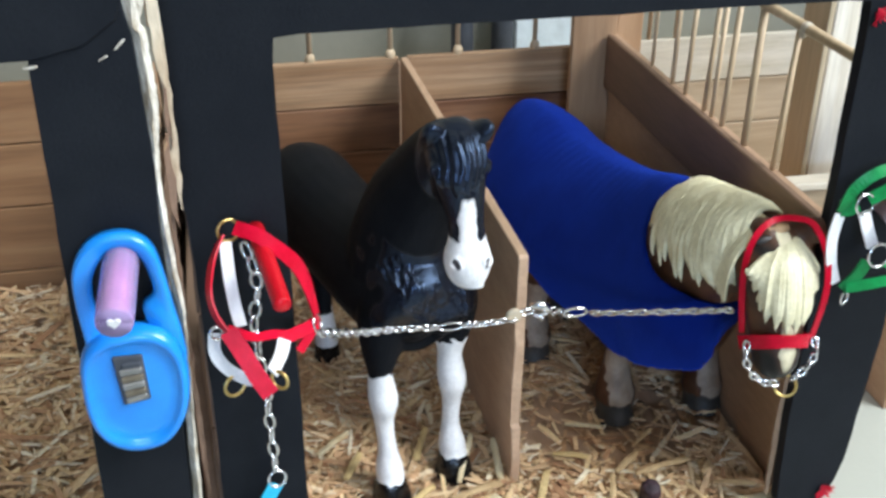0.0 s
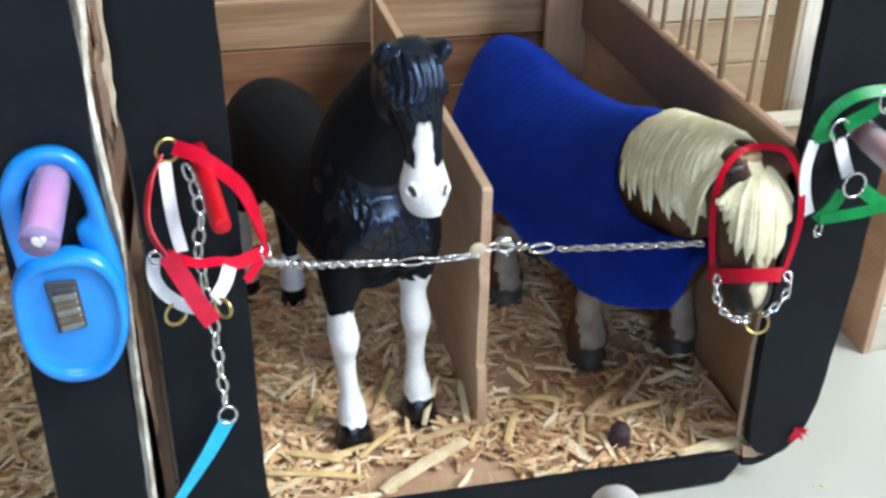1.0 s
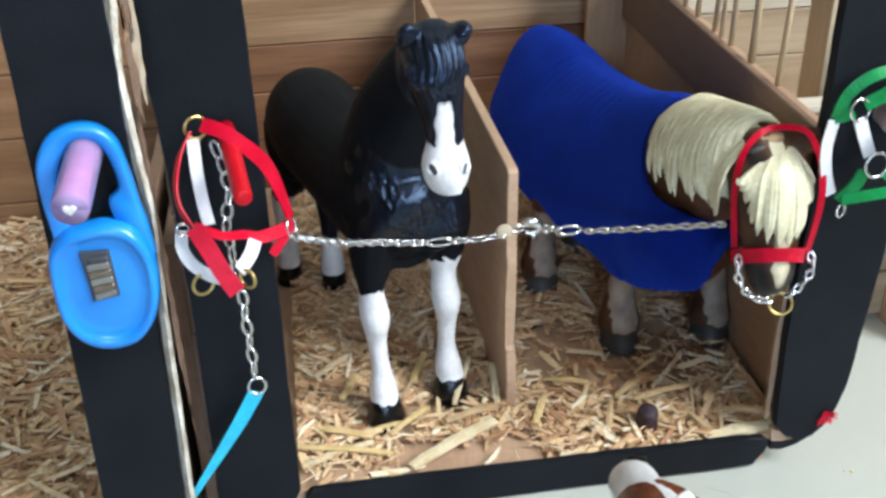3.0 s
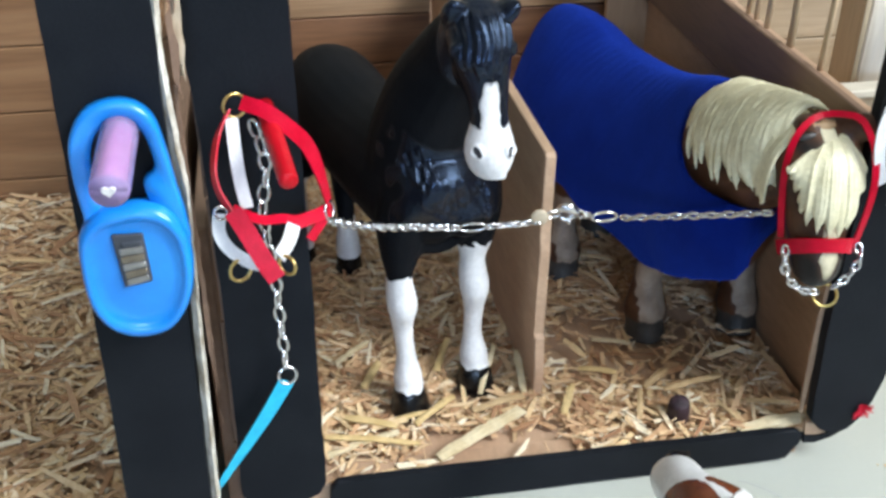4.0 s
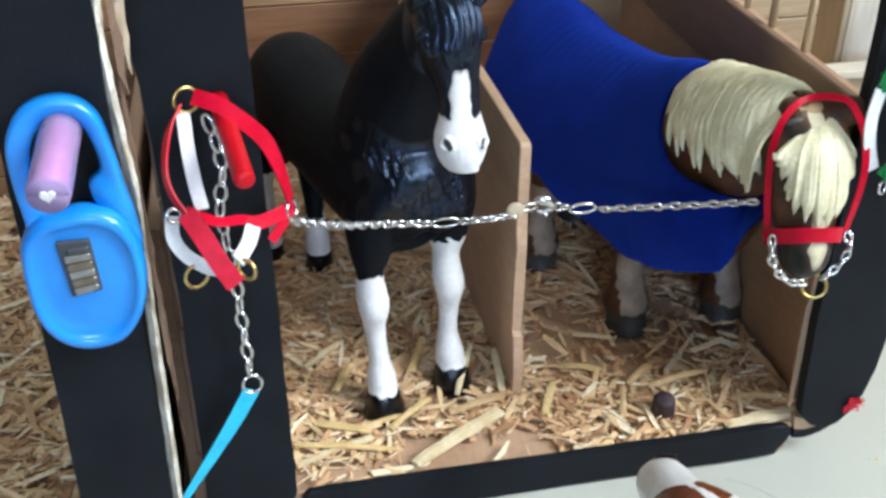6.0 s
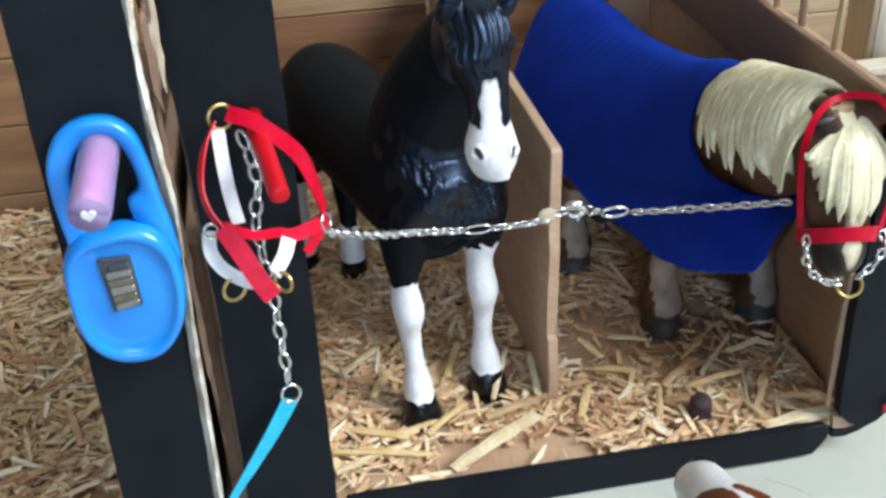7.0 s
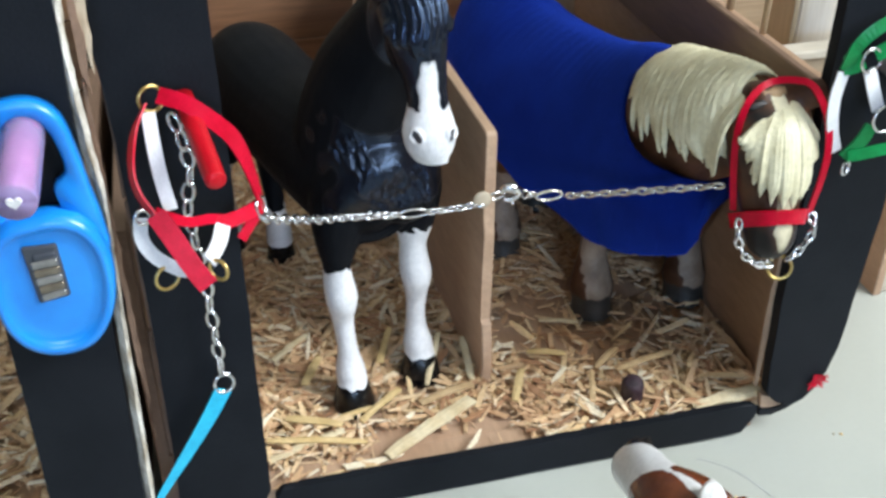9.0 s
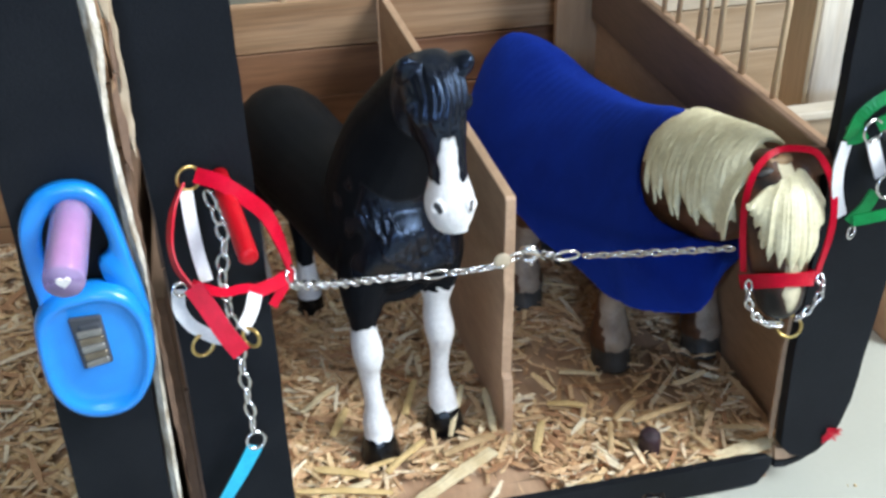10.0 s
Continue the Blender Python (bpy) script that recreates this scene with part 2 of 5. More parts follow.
def smooth_path(pts, steps):
    """Catmull-Rom through tuples of any length."""
    a = np.array(pts, float)
    a = np.vstack([2 * a[0] - a[1], a, 2 * a[-1] - a[-2]])
    out = []
    for i in range(1, len(a) - 2):
        for k in range(steps):
            t = k / steps
            out.append(0.5 * (2 * a[i] + (a[i + 1] - a[i - 1]) * t + (2 * a[i - 1] - 5 * a[i] + 4 * a[i + 1] - a[i + 2]) * t * t
                              + (3 * a[i] - a[i - 1] - 3 * a[i + 1] + a[i + 2]) * t ** 3))
    out.append(a[-2])
    return np.array(out)


def loft(bm, rows, side=(1, 0, 0), steps=5, around=16, smooth=True):
    """A closed tube through rows (x, y, z, half width along side, half depth)."""
    p = smooth_path(rows, steps) if smooth and len(rows) > 2 else np.array(rows, float)
    side = Vector(side)
    rings = []
    for i, r in enumerate(p):
        a, b = p[max(i - 1, 0)], p[min(i + 1, len(p) - 1)]
        d = Vector(b[:3] - a[:3]).normalized()
        s = (side - d * side.dot(d)).normalized()
        u = d.cross(s)
        rings.append([bm.verts.new(Vector(r[:3]) + s * max(r[3], 1e-4) * math.cos(q) + u * max(r[4], 1e-4) * math.sin(q))
                      for q in (2 * math.pi * k / around for k in range(around))])
    for r0, r1 in zip(rings, rings[1:]):
        for k in range(around):
            bm.faces.new((r0[k], r0[(k + 1) % around], r1[(k + 1) % around], r1[k]))
    bm.faces.new(rings[0][::-1])
    bm.faces.new(rings[-1])
    return rings


def rod(bm, a, b, r, around=10):
    d = (Vector(b) - Vector(a)).normalized()
    side = (0, 0, 1) if abs(d.z) < 0.8 else (1, 0, 0)
    loft(bm, [(*a, r, r), (*b, r, r)], side, 1, around, False)


def blob(bm, centre, sx, sy, sz, turn=None, seg=12):
    m = Matrix.Translation(centre) @ (turn or Matrix()) @ Matrix.Diagonal((sx, sy, sz, 1))
    bmesh.ops.create_uvsphere(bm, u_segments=seg, v_segments=seg // 2 + 2, radius=1, matrix=m)


def remeshed(bm, voxel, relax=3):
    """One closed skin round overlapping forms."""
    me = bpy.data.meshes.new("skin")
    bmesh.ops.recalc_face_normals(bm, faces=bm.faces)
    bm.to_mesh(me)
    bm.free()
    ob = new("skin", me)
    mod = ob.modifiers.new("skin", "REMESH")
    mod.mode, mod.voxel_size = "VOXEL", voxel
    rel = ob.modifiers.new("relax", "SMOOTH")
    rel.factor, rel.iterations = 0.5, relax
    dg = bpy.context.evaluated_depsgraph_get()
    out = bpy.data.meshes.new_from_object(ob.evaluated_get(dg))
    bpy.data.objects.remove(ob)
    bpy.data.meshes.remove(me)
    return out


def moulded(bm, voxel, relax=1):
    """Overlapping forms turned into one moulded skin."""
    me = remeshed(bm, voxel, relax)
    out = bmesh.new()
    out.from_mesh(me)
    bpy.data.meshes.remove(me)
    return out


def ribbon(bm, pts, width, thick=0.0004, face=(0, -1, 0), steps=6, twist=None):
    """A flat band along pts, its broad side towards face."""
    p = smooth_path(pts, steps) if len(pts) > 2 else np.array(pts, float)
    rings = []
    for i, r in enumerate(p):
        d = Vector(p[min(i + 1, len(p) - 1)] - p[max(i - 1, 0)]).normalized()
        f = Vector(face(i / (len(p) - 1)) if callable(face) else face)
        n = (f - d * f.dot(d)).normalized()
        w = d.cross(n)
        c = Vector(r)
        rings.append([bm.verts.new(c + w * width / 2 * a + n * thick / 2 * b) for a, b in ((-1, -1), (1, -1), (1, 1), (-1, 1))])
    for r0, r1 in zip(rings, rings[1:]):
        for k in range(4):
            bm.faces.new((r0[k], r0[(k + 1) % 4], r1[(k + 1) % 4], r1[k]))
    bm.faces.new(rings[0][::-1])
    bm.faces.new(rings[-1])


def torus(bm, centre, r, tube, normal=(0, 1, 0), sx=1.0, major=20, minor=6):
    """A ring; sx lengthens it along its own x."""
    q = Vector(normal).to_track_quat("Z", "Y").to_matrix()
    grid = []
    for i in range(major):
        a = 2 * math.pi * i / major
        grid.append([bm.verts.new(Vector(centre) + q @ Vector(((r + tube * math.cos(b)) * math.cos(a) * sx, (r + tube * math.cos(b)) * math.sin(a), tube * math.sin(b))))
                     for b in (2 * math.pi * k / minor for k in range(minor))])
    for i in range(major):
        for k in range(minor):
            bm.faces.new((grid[i][k], grid[(i + 1) % major][k], grid[(i + 1) % major][(k + 1) % minor], grid[i][(k + 1) % minor]))


# ---- the room and the table ----
TZ = -0.0085
def pierced(hole, flat):
    """The four pieces of a wall round a window's opening: hole and flat give (low, high) along the wall, then in height."""
    (a0, a1), (z0, z1) = flat
    (h0, h1), (w0, w1) = hole
    return ((a0, h0, z0, z1), (h1, a1, z0, z1), (h0, h1, z0, w0), (h0, h1, w1, z1))


solo("floor", box(-2.25, 1.11, -1.78, 0.70, TZ - 0.80, TZ - 0.75, 0), FLOORM, "brown wooden floor of the room", "floor", kind="structure")
solo("ceiling", box(-2.25, 1.11, -1.78, 0.70, TZ + 1.95, TZ + 2.00, 0), CEILING, "white painted ceiling of the room", "ceiling", kind="structure")
solo("wall_west", box(-2.25, -2.20, -1.73, 0.66, TZ - 0.75, TZ + 1.95, 0), WALL, "beige painted room wall", "wall", kind="structure")
east = bmesh.new()
for y0, y1, z0, z1 in pierced(((-1.0, 0.0), (0.70, 1.70)), ((-1.73, 0.66), (TZ - 0.75, TZ + 1.95))):
    box(1.06, 1.11, y0, y1, z0, z1, 0, east)
solo("wall_east", east, WALL, "beige painted wall with a window opening", "wall", kind="structure")
solo("wall_behind", box(-2.20, 1.06, 0.66, 0.70, TZ - 0.75, TZ + 1.95, 0), BACKWALL, "khaki grey painted wall behind the table", "wall", kind="structure")
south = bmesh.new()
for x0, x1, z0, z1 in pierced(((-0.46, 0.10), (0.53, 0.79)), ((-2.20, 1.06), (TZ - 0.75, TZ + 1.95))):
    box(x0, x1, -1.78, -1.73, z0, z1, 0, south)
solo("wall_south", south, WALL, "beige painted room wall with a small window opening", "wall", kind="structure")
solo("table_top", box(-0.9, 0.9, -0.25, 0.64, TZ - 0.03, TZ, 0.003), TABLE, "plain white table top under the toy stable", "table", kind="structure")

# ---- the toy stable ----
FY = 0.2435
frame_thing = thing("stable_front_frame", (0.08, FY, TZ), "black painted board frame on the front of a wooden toy stable", "stable front")


def board(outline, y0, y1, bevel=0.0005):
    """A board in the x-z plane with the given outline."""
    b = bmesh.new()
    a = [b.verts.new((x, y0, z)) for x, z in outline]
    c = [b.verts.new((x, y1, z)) for x, z in outline]
    b.faces.new(a)
    b.faces.new(c[::-1])
    for i in range(len(a)):
        b.faces.new((a[i], a[(i + 1) % len(a)], c[(i + 1) % len(a)], c[i]))
    bmesh.ops.bevel(b, geom=[e for e in b.edges], offset=bevel, segments=1, affect="EDGES")
    return b


def wavy(pts, step=0.006, amount=0.0003):
    """An outline with many small uneven steps along its edges."""
    out = []
    for (x0, z0), (x1, z1) in zip(pts, pts[1:] + pts[:1]):
        n = max(1, int(math.hypot(x1 - x0, z1 - z0) / step))
        for k in range(n):
            t = k / n
            x, z = x0 + (x1 - x0) * t, z0 + (z1 - z0) * t
            out.append((x + noise.noise(Vector((x * 300, z * 300, 1))) * amount, z + noise.noise(Vector((x * 300, z * 300, 5))) * amount))
    return out


part("front_board", board(wavy([(-0.0086, 0.212), (-0.0086, 0.1700), (-0.0083, 0.137), (-0.0069, 0.112), (-0.0067, 0.070), (-0.0076, 0.022), (-0.0082, 0.004), (-0.0064, 0.0010), (-0.0026, -0.0010), (0.003, -0.0016), (0.009, -0.0010), (0.0134, 0.0012), (0.0154, 0.005), (0.0156, 0.070), (0.0151, 0.1668),
                                (0.0815, 0.1670), (0.1592, 0.1672), (0.1588, 0.070), (0.1588, 0.040), (0.1594, 0.020), (0.1600, 0.0085), (0.1640, 0.0038), (0.1690, 0.0014), (0.1728, 0.0032), (0.1762, 0.0070), (0.1789, 0.0130), (0.1804, 0.0220), (0.1812, 0.0310), (0.1834, 0.066), (0.1834, 0.212)]), FY, FY + 0.004), BLACK, frame_thing)
part("sill_strip", board(wavy([(0.0165, 0.0010), (0.0185, 0.0035), (0.1570, 0.0035), (0.1596, 0.0015), (0.1592, -0.0020), (0.1555, -0.0074), (0.0175, -0.0082), (0.0160, -0.003)]), FY + 0.0015, FY + 0.0040), BLACK, frame_thing)
part("base_edge", board(wavy([(0.1600, 0.0004), (0.1660, 0.0004), (0.1710, 0.0022), (0.1730, 0.0036), (0.1728, 0.0016), (0.1690, -0.0010), (0.1640, -0.0024), (0.1600, -0.0020)], 0.004, 0.0002), FY + 0.0016, FY + 0.0044, 0.0003), BLACK, frame_thing)
part("wood_chip", board(wavy([(0.1597, 0.0060), (0.1640, 0.0040), (0.1688, 0.0022), (0.1676, 0.0006), (0.1640, 0.0004), (0.1606, 0.0008)], 0.002, 0.0004), FY + 0.0022, FY + 0.0042, 0.0002), PLY, frame_thing, "bare chipped wood corner")
part("bare_edge", board(wavy([(0.1592, 0.0075), (0.1581, 0.0090), (0.1575, 0.030), (0.1579, 0.055), (0.1592, 0.058)], 0.003, 0.0004), FY + 0.0041, FY + 0.0050, 0.0002), PLY, frame_thing, "bare wood edge")

stable = thing("toy_stable", (0.08, 0.35, TZ), "open wooden toy stable with two straw-bedded stalls", "toy stable")
part("floor_board", box(-0.0085, 0.1730, FY + 0.0130, 0.459, TZ, -0.0004, 0.0006), PLY, stable)
part("floor_edge", box(-0.0070, 0.1602, FY + 0.0046, FY + 0.0129, TZ, 0.0004, 0.0004), PLY, stable, "bare plywood edge")
part("side_wall", box(-0.0120, -0.0086, FY + 0.0045, 0.4540, TZ, 0.0880, 0.0004), HARD, stable)
part("side_wall", box(0.1680, 0.1712, FY + 0.0130, 0.4500, TZ, 0.0990, 0.0004), PLY, stable)
part("upper_board", box(0.1652, 0.1680, FY + 0.0045, 0.4360, 0.0765, 0.1000, 0.0004), HARD, stable)
part("corner_post", box(0.1500, 0.1700, 0.4370, 0.4405, 0, 0.210, 0.0004), TAN_UP, stable)
part("corner_post", box(0.1712, 0.1830, 0.4405, 0.4480, 0, 0.210, 0.0004), TAN_UP, stable)
back = part("back_wall", box(-0.0086, 0.1712, 0.4580, 0.4600, TZ, 0.0860, 0.0003), PLY, stable)
z = 0.0
# top plank paler and more streaked, the three below darker and redder
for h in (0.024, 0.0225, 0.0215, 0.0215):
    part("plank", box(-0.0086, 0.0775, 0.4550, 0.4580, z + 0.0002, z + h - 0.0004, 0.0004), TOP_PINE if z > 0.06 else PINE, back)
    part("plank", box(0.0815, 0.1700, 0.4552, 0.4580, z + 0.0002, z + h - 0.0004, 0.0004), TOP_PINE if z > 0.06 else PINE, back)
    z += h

# ply divider with a rounded notch low on its front edge
divider = thing("stall_divider", (0.084, 0.36, 0.0), "thin plywood divider board between the two stalls", "divider")
b = bmesh.new()
prof = [(0.2760, 0.0), (0.2750, 0.012), (0.2765, 0.0235), (0.2778, 0.0245), (0.2772, 0.040), (0.2762, 0.055), (0.2768, 0.0600), (0.2760, 0.0860), (0.2770, 0.0870), (0.4540, 0.0895), (0.4540, 0.0)]
# the board stands a little askew: its rear end lies nearer the black horse
va = [b.verts.new((0.0826 - (y - 0.276) * 0.026, y, z)) for y, z in prof]
vb = [b.verts.new((0.0857 - (y - 0.276) * 0.026, y, z)) for y, z in prof]
b.faces.new(va)
b.faces.new(vb[::-1])
for i in range(len(va)):
    b.faces.new((va[i], va[(i + 1) % len(va)], vb[(i + 1) % len(va)], vb[i]))
bmesh.ops.bevel(b, geom=b.edges[:], offset=0.0003, segments=1, affect="EDGES")
part("board", b, PLY, divider)

# dowel bars over the right-hand wall, with their rail
bars = thing("dowel_grille", (0.1712, 0.33, 0.099), "row of thin round wooden dowel bars over the stall wall", "grille")
for y, r in ((0.3952, 0.0010), (0.3748, 0.0012), (0.3624, 0.0012), (0.3457, 0.0012), (0.3395, 0.0011), (0.3310, 0.0013), (0.3138, 0.0016), (0.2938, 0.0012)):
    b = bmesh.new()
    lean = random.uniform(-0.002, 0.002)
    rod(b, (0.1695, y, 0.0985), (0.1705, y + lean, 0.1445), r * 0.78)
    part("bar", b, DOWEL, bars, smooth=True)
b = bmesh.new()
rod(b, (0.171, 0.2475, 0.1452), (0.171, 0.4400, 0.1460), 0.0016)
part("rail", b, DOWEL, bars, smooth=True)
b = bmesh.new()
blob(b, (0.1709, 0.2898, 0.1456), 0.0019, 0.0024, 0.0018)
blob(b, (0.1706, 0.2915, 0.1438), 0.0012, 0.0014, 0.0018)
part("glue_blob", b, PALE, bars, "pale blob of glue", True)
rear = thing("rear_grille", (0.09, 0.4565, 0.0862), "thin wooden dowel bars standing on the rear wall", "grille")
for x in (0.0035, 0.0390, 0.0740, 0.1040, 0.1390):
    b = bmesh.new()
    rod(b, (x, 0.4565, 0.0858), (x + 0.0005, 0.4565, 0.20), 0.0011)
    part("bar", b, DOWEL, rear, smooth=True)
    b = bmesh.new()
    blob(b, (x, 0.4562, 0.0905), 0.0022, 0.0014, 0.0026)
    part("glue_blob", b, DOWEL, rear, smooth=True)

# ---- the stable beside it, on the left ----
left = thing("stable_front_frame", (-0.03, 0.230, TZ), "black painted board front of the neighbouring toy stable with chipped edges", "stable front")
LY = 0.2300
part("post", board(wavy([(-0.0330, 0.1720), (-0.0350, 0.05), (-0.0362, TZ + 0.0005), (-0.0152, TZ + 0.0005), (-0.0142, 0.05), (-0.0118, 0.1500), (-0.0128, 0.1720), (-0.0140, 0.1800)]), LY, LY + 0.004), BLACK, left)
part("top_beam", board(wavy([(-0.20, 0.1690), (-0.0330, 0.1690), (-0.0220, 0.1710), (-0.0150, 0.1760), (-0.0128, 0.1830), (-0.0135, 0.215), (-0.20, 0.215)]), LY - 0.0012, LY + 0.003), BLACK, left)
b = bmesh.new()
edge = smooth_path([(-0.0112, 0.205, 0.0042), (-0.0112, 0.182, 0.0040), (-0.0118, 0.1745, 0.0030), (-0.0108, 0.1720, 0.0019), (-0.0104, 0.163, 0.0025), (-0.0104, 0.155, 0.0021), (-0.0113, 0.1455, 0.0017), (-0.0114, 0.134, 0.0015), (-0.0107, 0.118, 0.0014), (-0.0100, 0.107, 0.0010), (-0.0104, 0.092, 0.0008), (-0.0113, 0.074, 0.0011), (-0.0120, 0.0515, 0.0012), (-0.0129, 0.0245, 0.0013), (-0.0140, TZ, 0.0013)], 9)
ring = []
for i, (x, z, w) in enumerate(edge):
    w *= 0.8 + 0.3 * noise.noise(Vector((z * 260, 3, 0))) + 0.3 * noise.noise(Vector((z * 700, 8, 0)))
    x += 0.00022 * noise.noise(Vector((z * 200, 0, 0)))
    lift = 0.0003 + 0.0003 * noise.noise(Vector((z * 150, 5, 0)))
    ring.append([b.verts.new(v) for v in ((x - w / 2 - 0.0012, LY + 0.0016, z), (x - w * 0.2, LY + 0.0006 - lift, z), (x + w / 2, LY + 0.0012 + lift, z), (x + w / 2 - 0.0002, LY + 0.0040, z), (x - w / 2 - 0.0012, LY + 0.0040, z))])
for r0, r1 in zip(ring, ring[1:]):
    for k in range(5):
        b.faces.new((r0[k], r0[(k + 1) % 5], r1[(k + 1) % 5], r1[k]))
part("torn_edge", b, CHALK, left, "torn whitish unpainted board edge")
# bare wood layers that show behind the torn edge
for x0, x1, z0, z1, dy, m in ((-0.0094, -0.0072, 0.1620, 0.205, 0.0030, TORN), (-0.0088, -0.0068, 0.1330, 0.1735, 0.0044, TORN), (-0.0100, -0.0082, 0.1290, 0.1500, 0.0036, HARD), (-0.0106, -0.0094, 0.0400, 0.1300, 0.0048, HARD), (-0.0100, -0.0090, 0.1480, 0.1660, 0.0026, TAN_UP), (-0.0086, -0.0074, 0.1480, 0.1600, 0.0036, HARD)):
    zm = z0 + (z1 - z0) * 0.3
    part("bare_layer", board(wavy([(x0 + 0.0004, z1), (x0, zm), (x0 + 0.0009, z0), (x1 - 0.0005, z0 - 0.002), (x1, zm), (x1 - 0.0002, z1)], 0.003, 0.0007), LY + dy, LY + dy + 0.0012, 0.0001), m, left, "bare wood layer")
leftstable = thing("toy_stable", (-0.10, 0.33, TZ), "neighbouring wooden toy stable with a straw-bedded stall", "toy stable")
part("floor_board", box(-0.22, -0.0205, LY + 0.005, 0.445, TZ, -0.0004, 0.0006), PLY, leftstable)
part("side_wall", box(-0.0200, -0.0165, LY + 0.0065, 0.4450, TZ, 0.0860, 0.0004), HARD, leftstable)
z = 0.0
for h in (0.010, 0.030, 0.028, 0.026):
    part("plank", box(-0.22, -0.0205, 0.4400, 0.4430, z + 0.0002, z + h - 0.0005, 0.0004), LIGHT_PINE, leftstable)
    z += h
for x, z, r, tilt in ((-0.0151, 0.1712, 0.0011, -0.75), (-0.0186, 0.1686, 0.0008, -0.45), (-0.0325, 0.1676, 0.0010, -0.1)):
    along = Vector((math.cos(tilt), 0, -math.sin(tilt)))
    across = Vector((-along.z, 0, along.x))
    b = bmesh.new()
    rim = [Vector((x, 0, z)) + along * r * 1.5 * math.cos(q) + across * r * 0.38 * math.sin(q) * (0.6 + 0.4 * math.cos(q)) + across * random.uniform(-0.0001, 0.0001) for q in [k * math.pi / 6 for k in range(12)]]
    part("paint_chip", board([(p.x, p.z) for p in rim], LY - 0.0015, LY - 0.0010, 0.0001), CHALK, left, "pale chipped spot in the paint")
# slivers of bare wood in the gap between the two fronts
gap = thing("wood_slivers", (-0.0115, 0.2500, TZ), "splintered bare wood edge beside the black post", "wood edge")
z = TZ
for h, x, w in ((0.031, -0.0082, 0.0008), (0.040, -0.0077, 0.0008), (0.035, -0.0071, 0.0007), (0.030, -0.0074, 0.0007), (0.042, -0.0090, 0.0014), (0.040, -0.0094, 0.0024)):
    part("sliver", box(x - w / 2, x + w / 2, FY + 0.0022, FY + 0.0035, z, z + h - 0.0008, 0, None, 3, 0.0005), TORN if h > 0.041 else (TAN_UP if z > 0.12 else HARD), gap)
    z += h

# ---- the stable on the right ----
nb = thing("toy_stable", (0.22, 0.38, TZ), "neighbouring toy stable of pale wooden planks", "toy stable")
z = TZ
for h in (0.022, 0.023, 0.022, 0.0215):
    part("plank", box(0.1850, 0.2350, 0.3150, 0.3180, z + (0.003 if z == TZ else 0.0002), z + h - 0.0005, 0.0004), KHAKI, nb)
    z += h
part("ledge", box(0.1850, 0.2360, 0.3125, 0.3200, 0.0802, 0.0830, 0.0004), PALE, nb)
part("corner_post", box(0.2110, 0.2262, 0.3400, 0.3560, TZ, 0.205, 0.0005), [PALE_UP], nb)
# khaki slab on the post's left: its shaded side put into the colour
part("post_side", box(0.2088, 0.2108, 0.3402, 0.3560, TZ, 0.205, 0.0003), SHADED_UP, nb)
part("end_board", box(0.2352, 0.2384, 0.2990, 0.3200, TZ, 0.120, 0.0004), PLY, nb)
z = TZ
for h in (0.020, 0.022, 0.020, 0.022, 0.022):
    part("plank", box(0.2386, 0.3300, 0.3000, 0.3030, z + 0.0002, z + h - 0.0005, 0.0004), PALE, nb)
    z += h
z = TZ
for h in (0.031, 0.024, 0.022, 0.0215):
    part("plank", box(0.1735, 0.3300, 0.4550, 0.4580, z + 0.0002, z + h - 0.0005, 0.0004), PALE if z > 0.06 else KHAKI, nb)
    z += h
part("floor_board", box(0.1740, 0.3300, 0.3200, 0.4540, TZ, -0.0004, 0.0004), PLY, nb)
for x in (0.1930, 0.2060, 0.2480, 0.2700):
    b = bmesh.new()
    rod(b, (x, 0.4565, 0.0898), (x + 0.001, 0.4565, 0.20), 0.0011)
    part("bar", b, DOWEL, nb, smooth=True)

# things standing on the table behind the stables
for x in (0.1430, 0.1680):
    b = bmesh.new()
    loft(b, [(x, 0.62, TZ, 0.0068, 0.0068), (x, 0.62, 0.10, 0.0068, 0.0068), (x, 0.62, 0.16, 0.0066, 0.0066)], (1, 0, 0), 2, 16)
    solo("dark_post", b, DARK, "dark grey upright post behind the stable", "post", "dark posts", smooth=True)
solo("pale_board", box(0.1790, 0.2250, 0.6300, 0.6340, TZ, 0.15, 0.001), PALEBLUE, "pale blue board standing behind the stable", "board")

# ---- toy horses: each one skin, painted by region ----


def strand(bm, pts, r, steps=4, around=5):
    n = len(pts)
    rows = [(*p, r * (0.55 + 0.45 * math.sin(math.pi * min(1, 0.25 + 0.75 * (1 - i / (n - 1))))) * (1 if i < n - 1 else 0.25), r * 0.7 * (1 if i < n - 1 else 0.25)) for i, p in enumerate(pts)]
    loft(bm, rows, (0.3, 0.9, 0.1), steps, around)


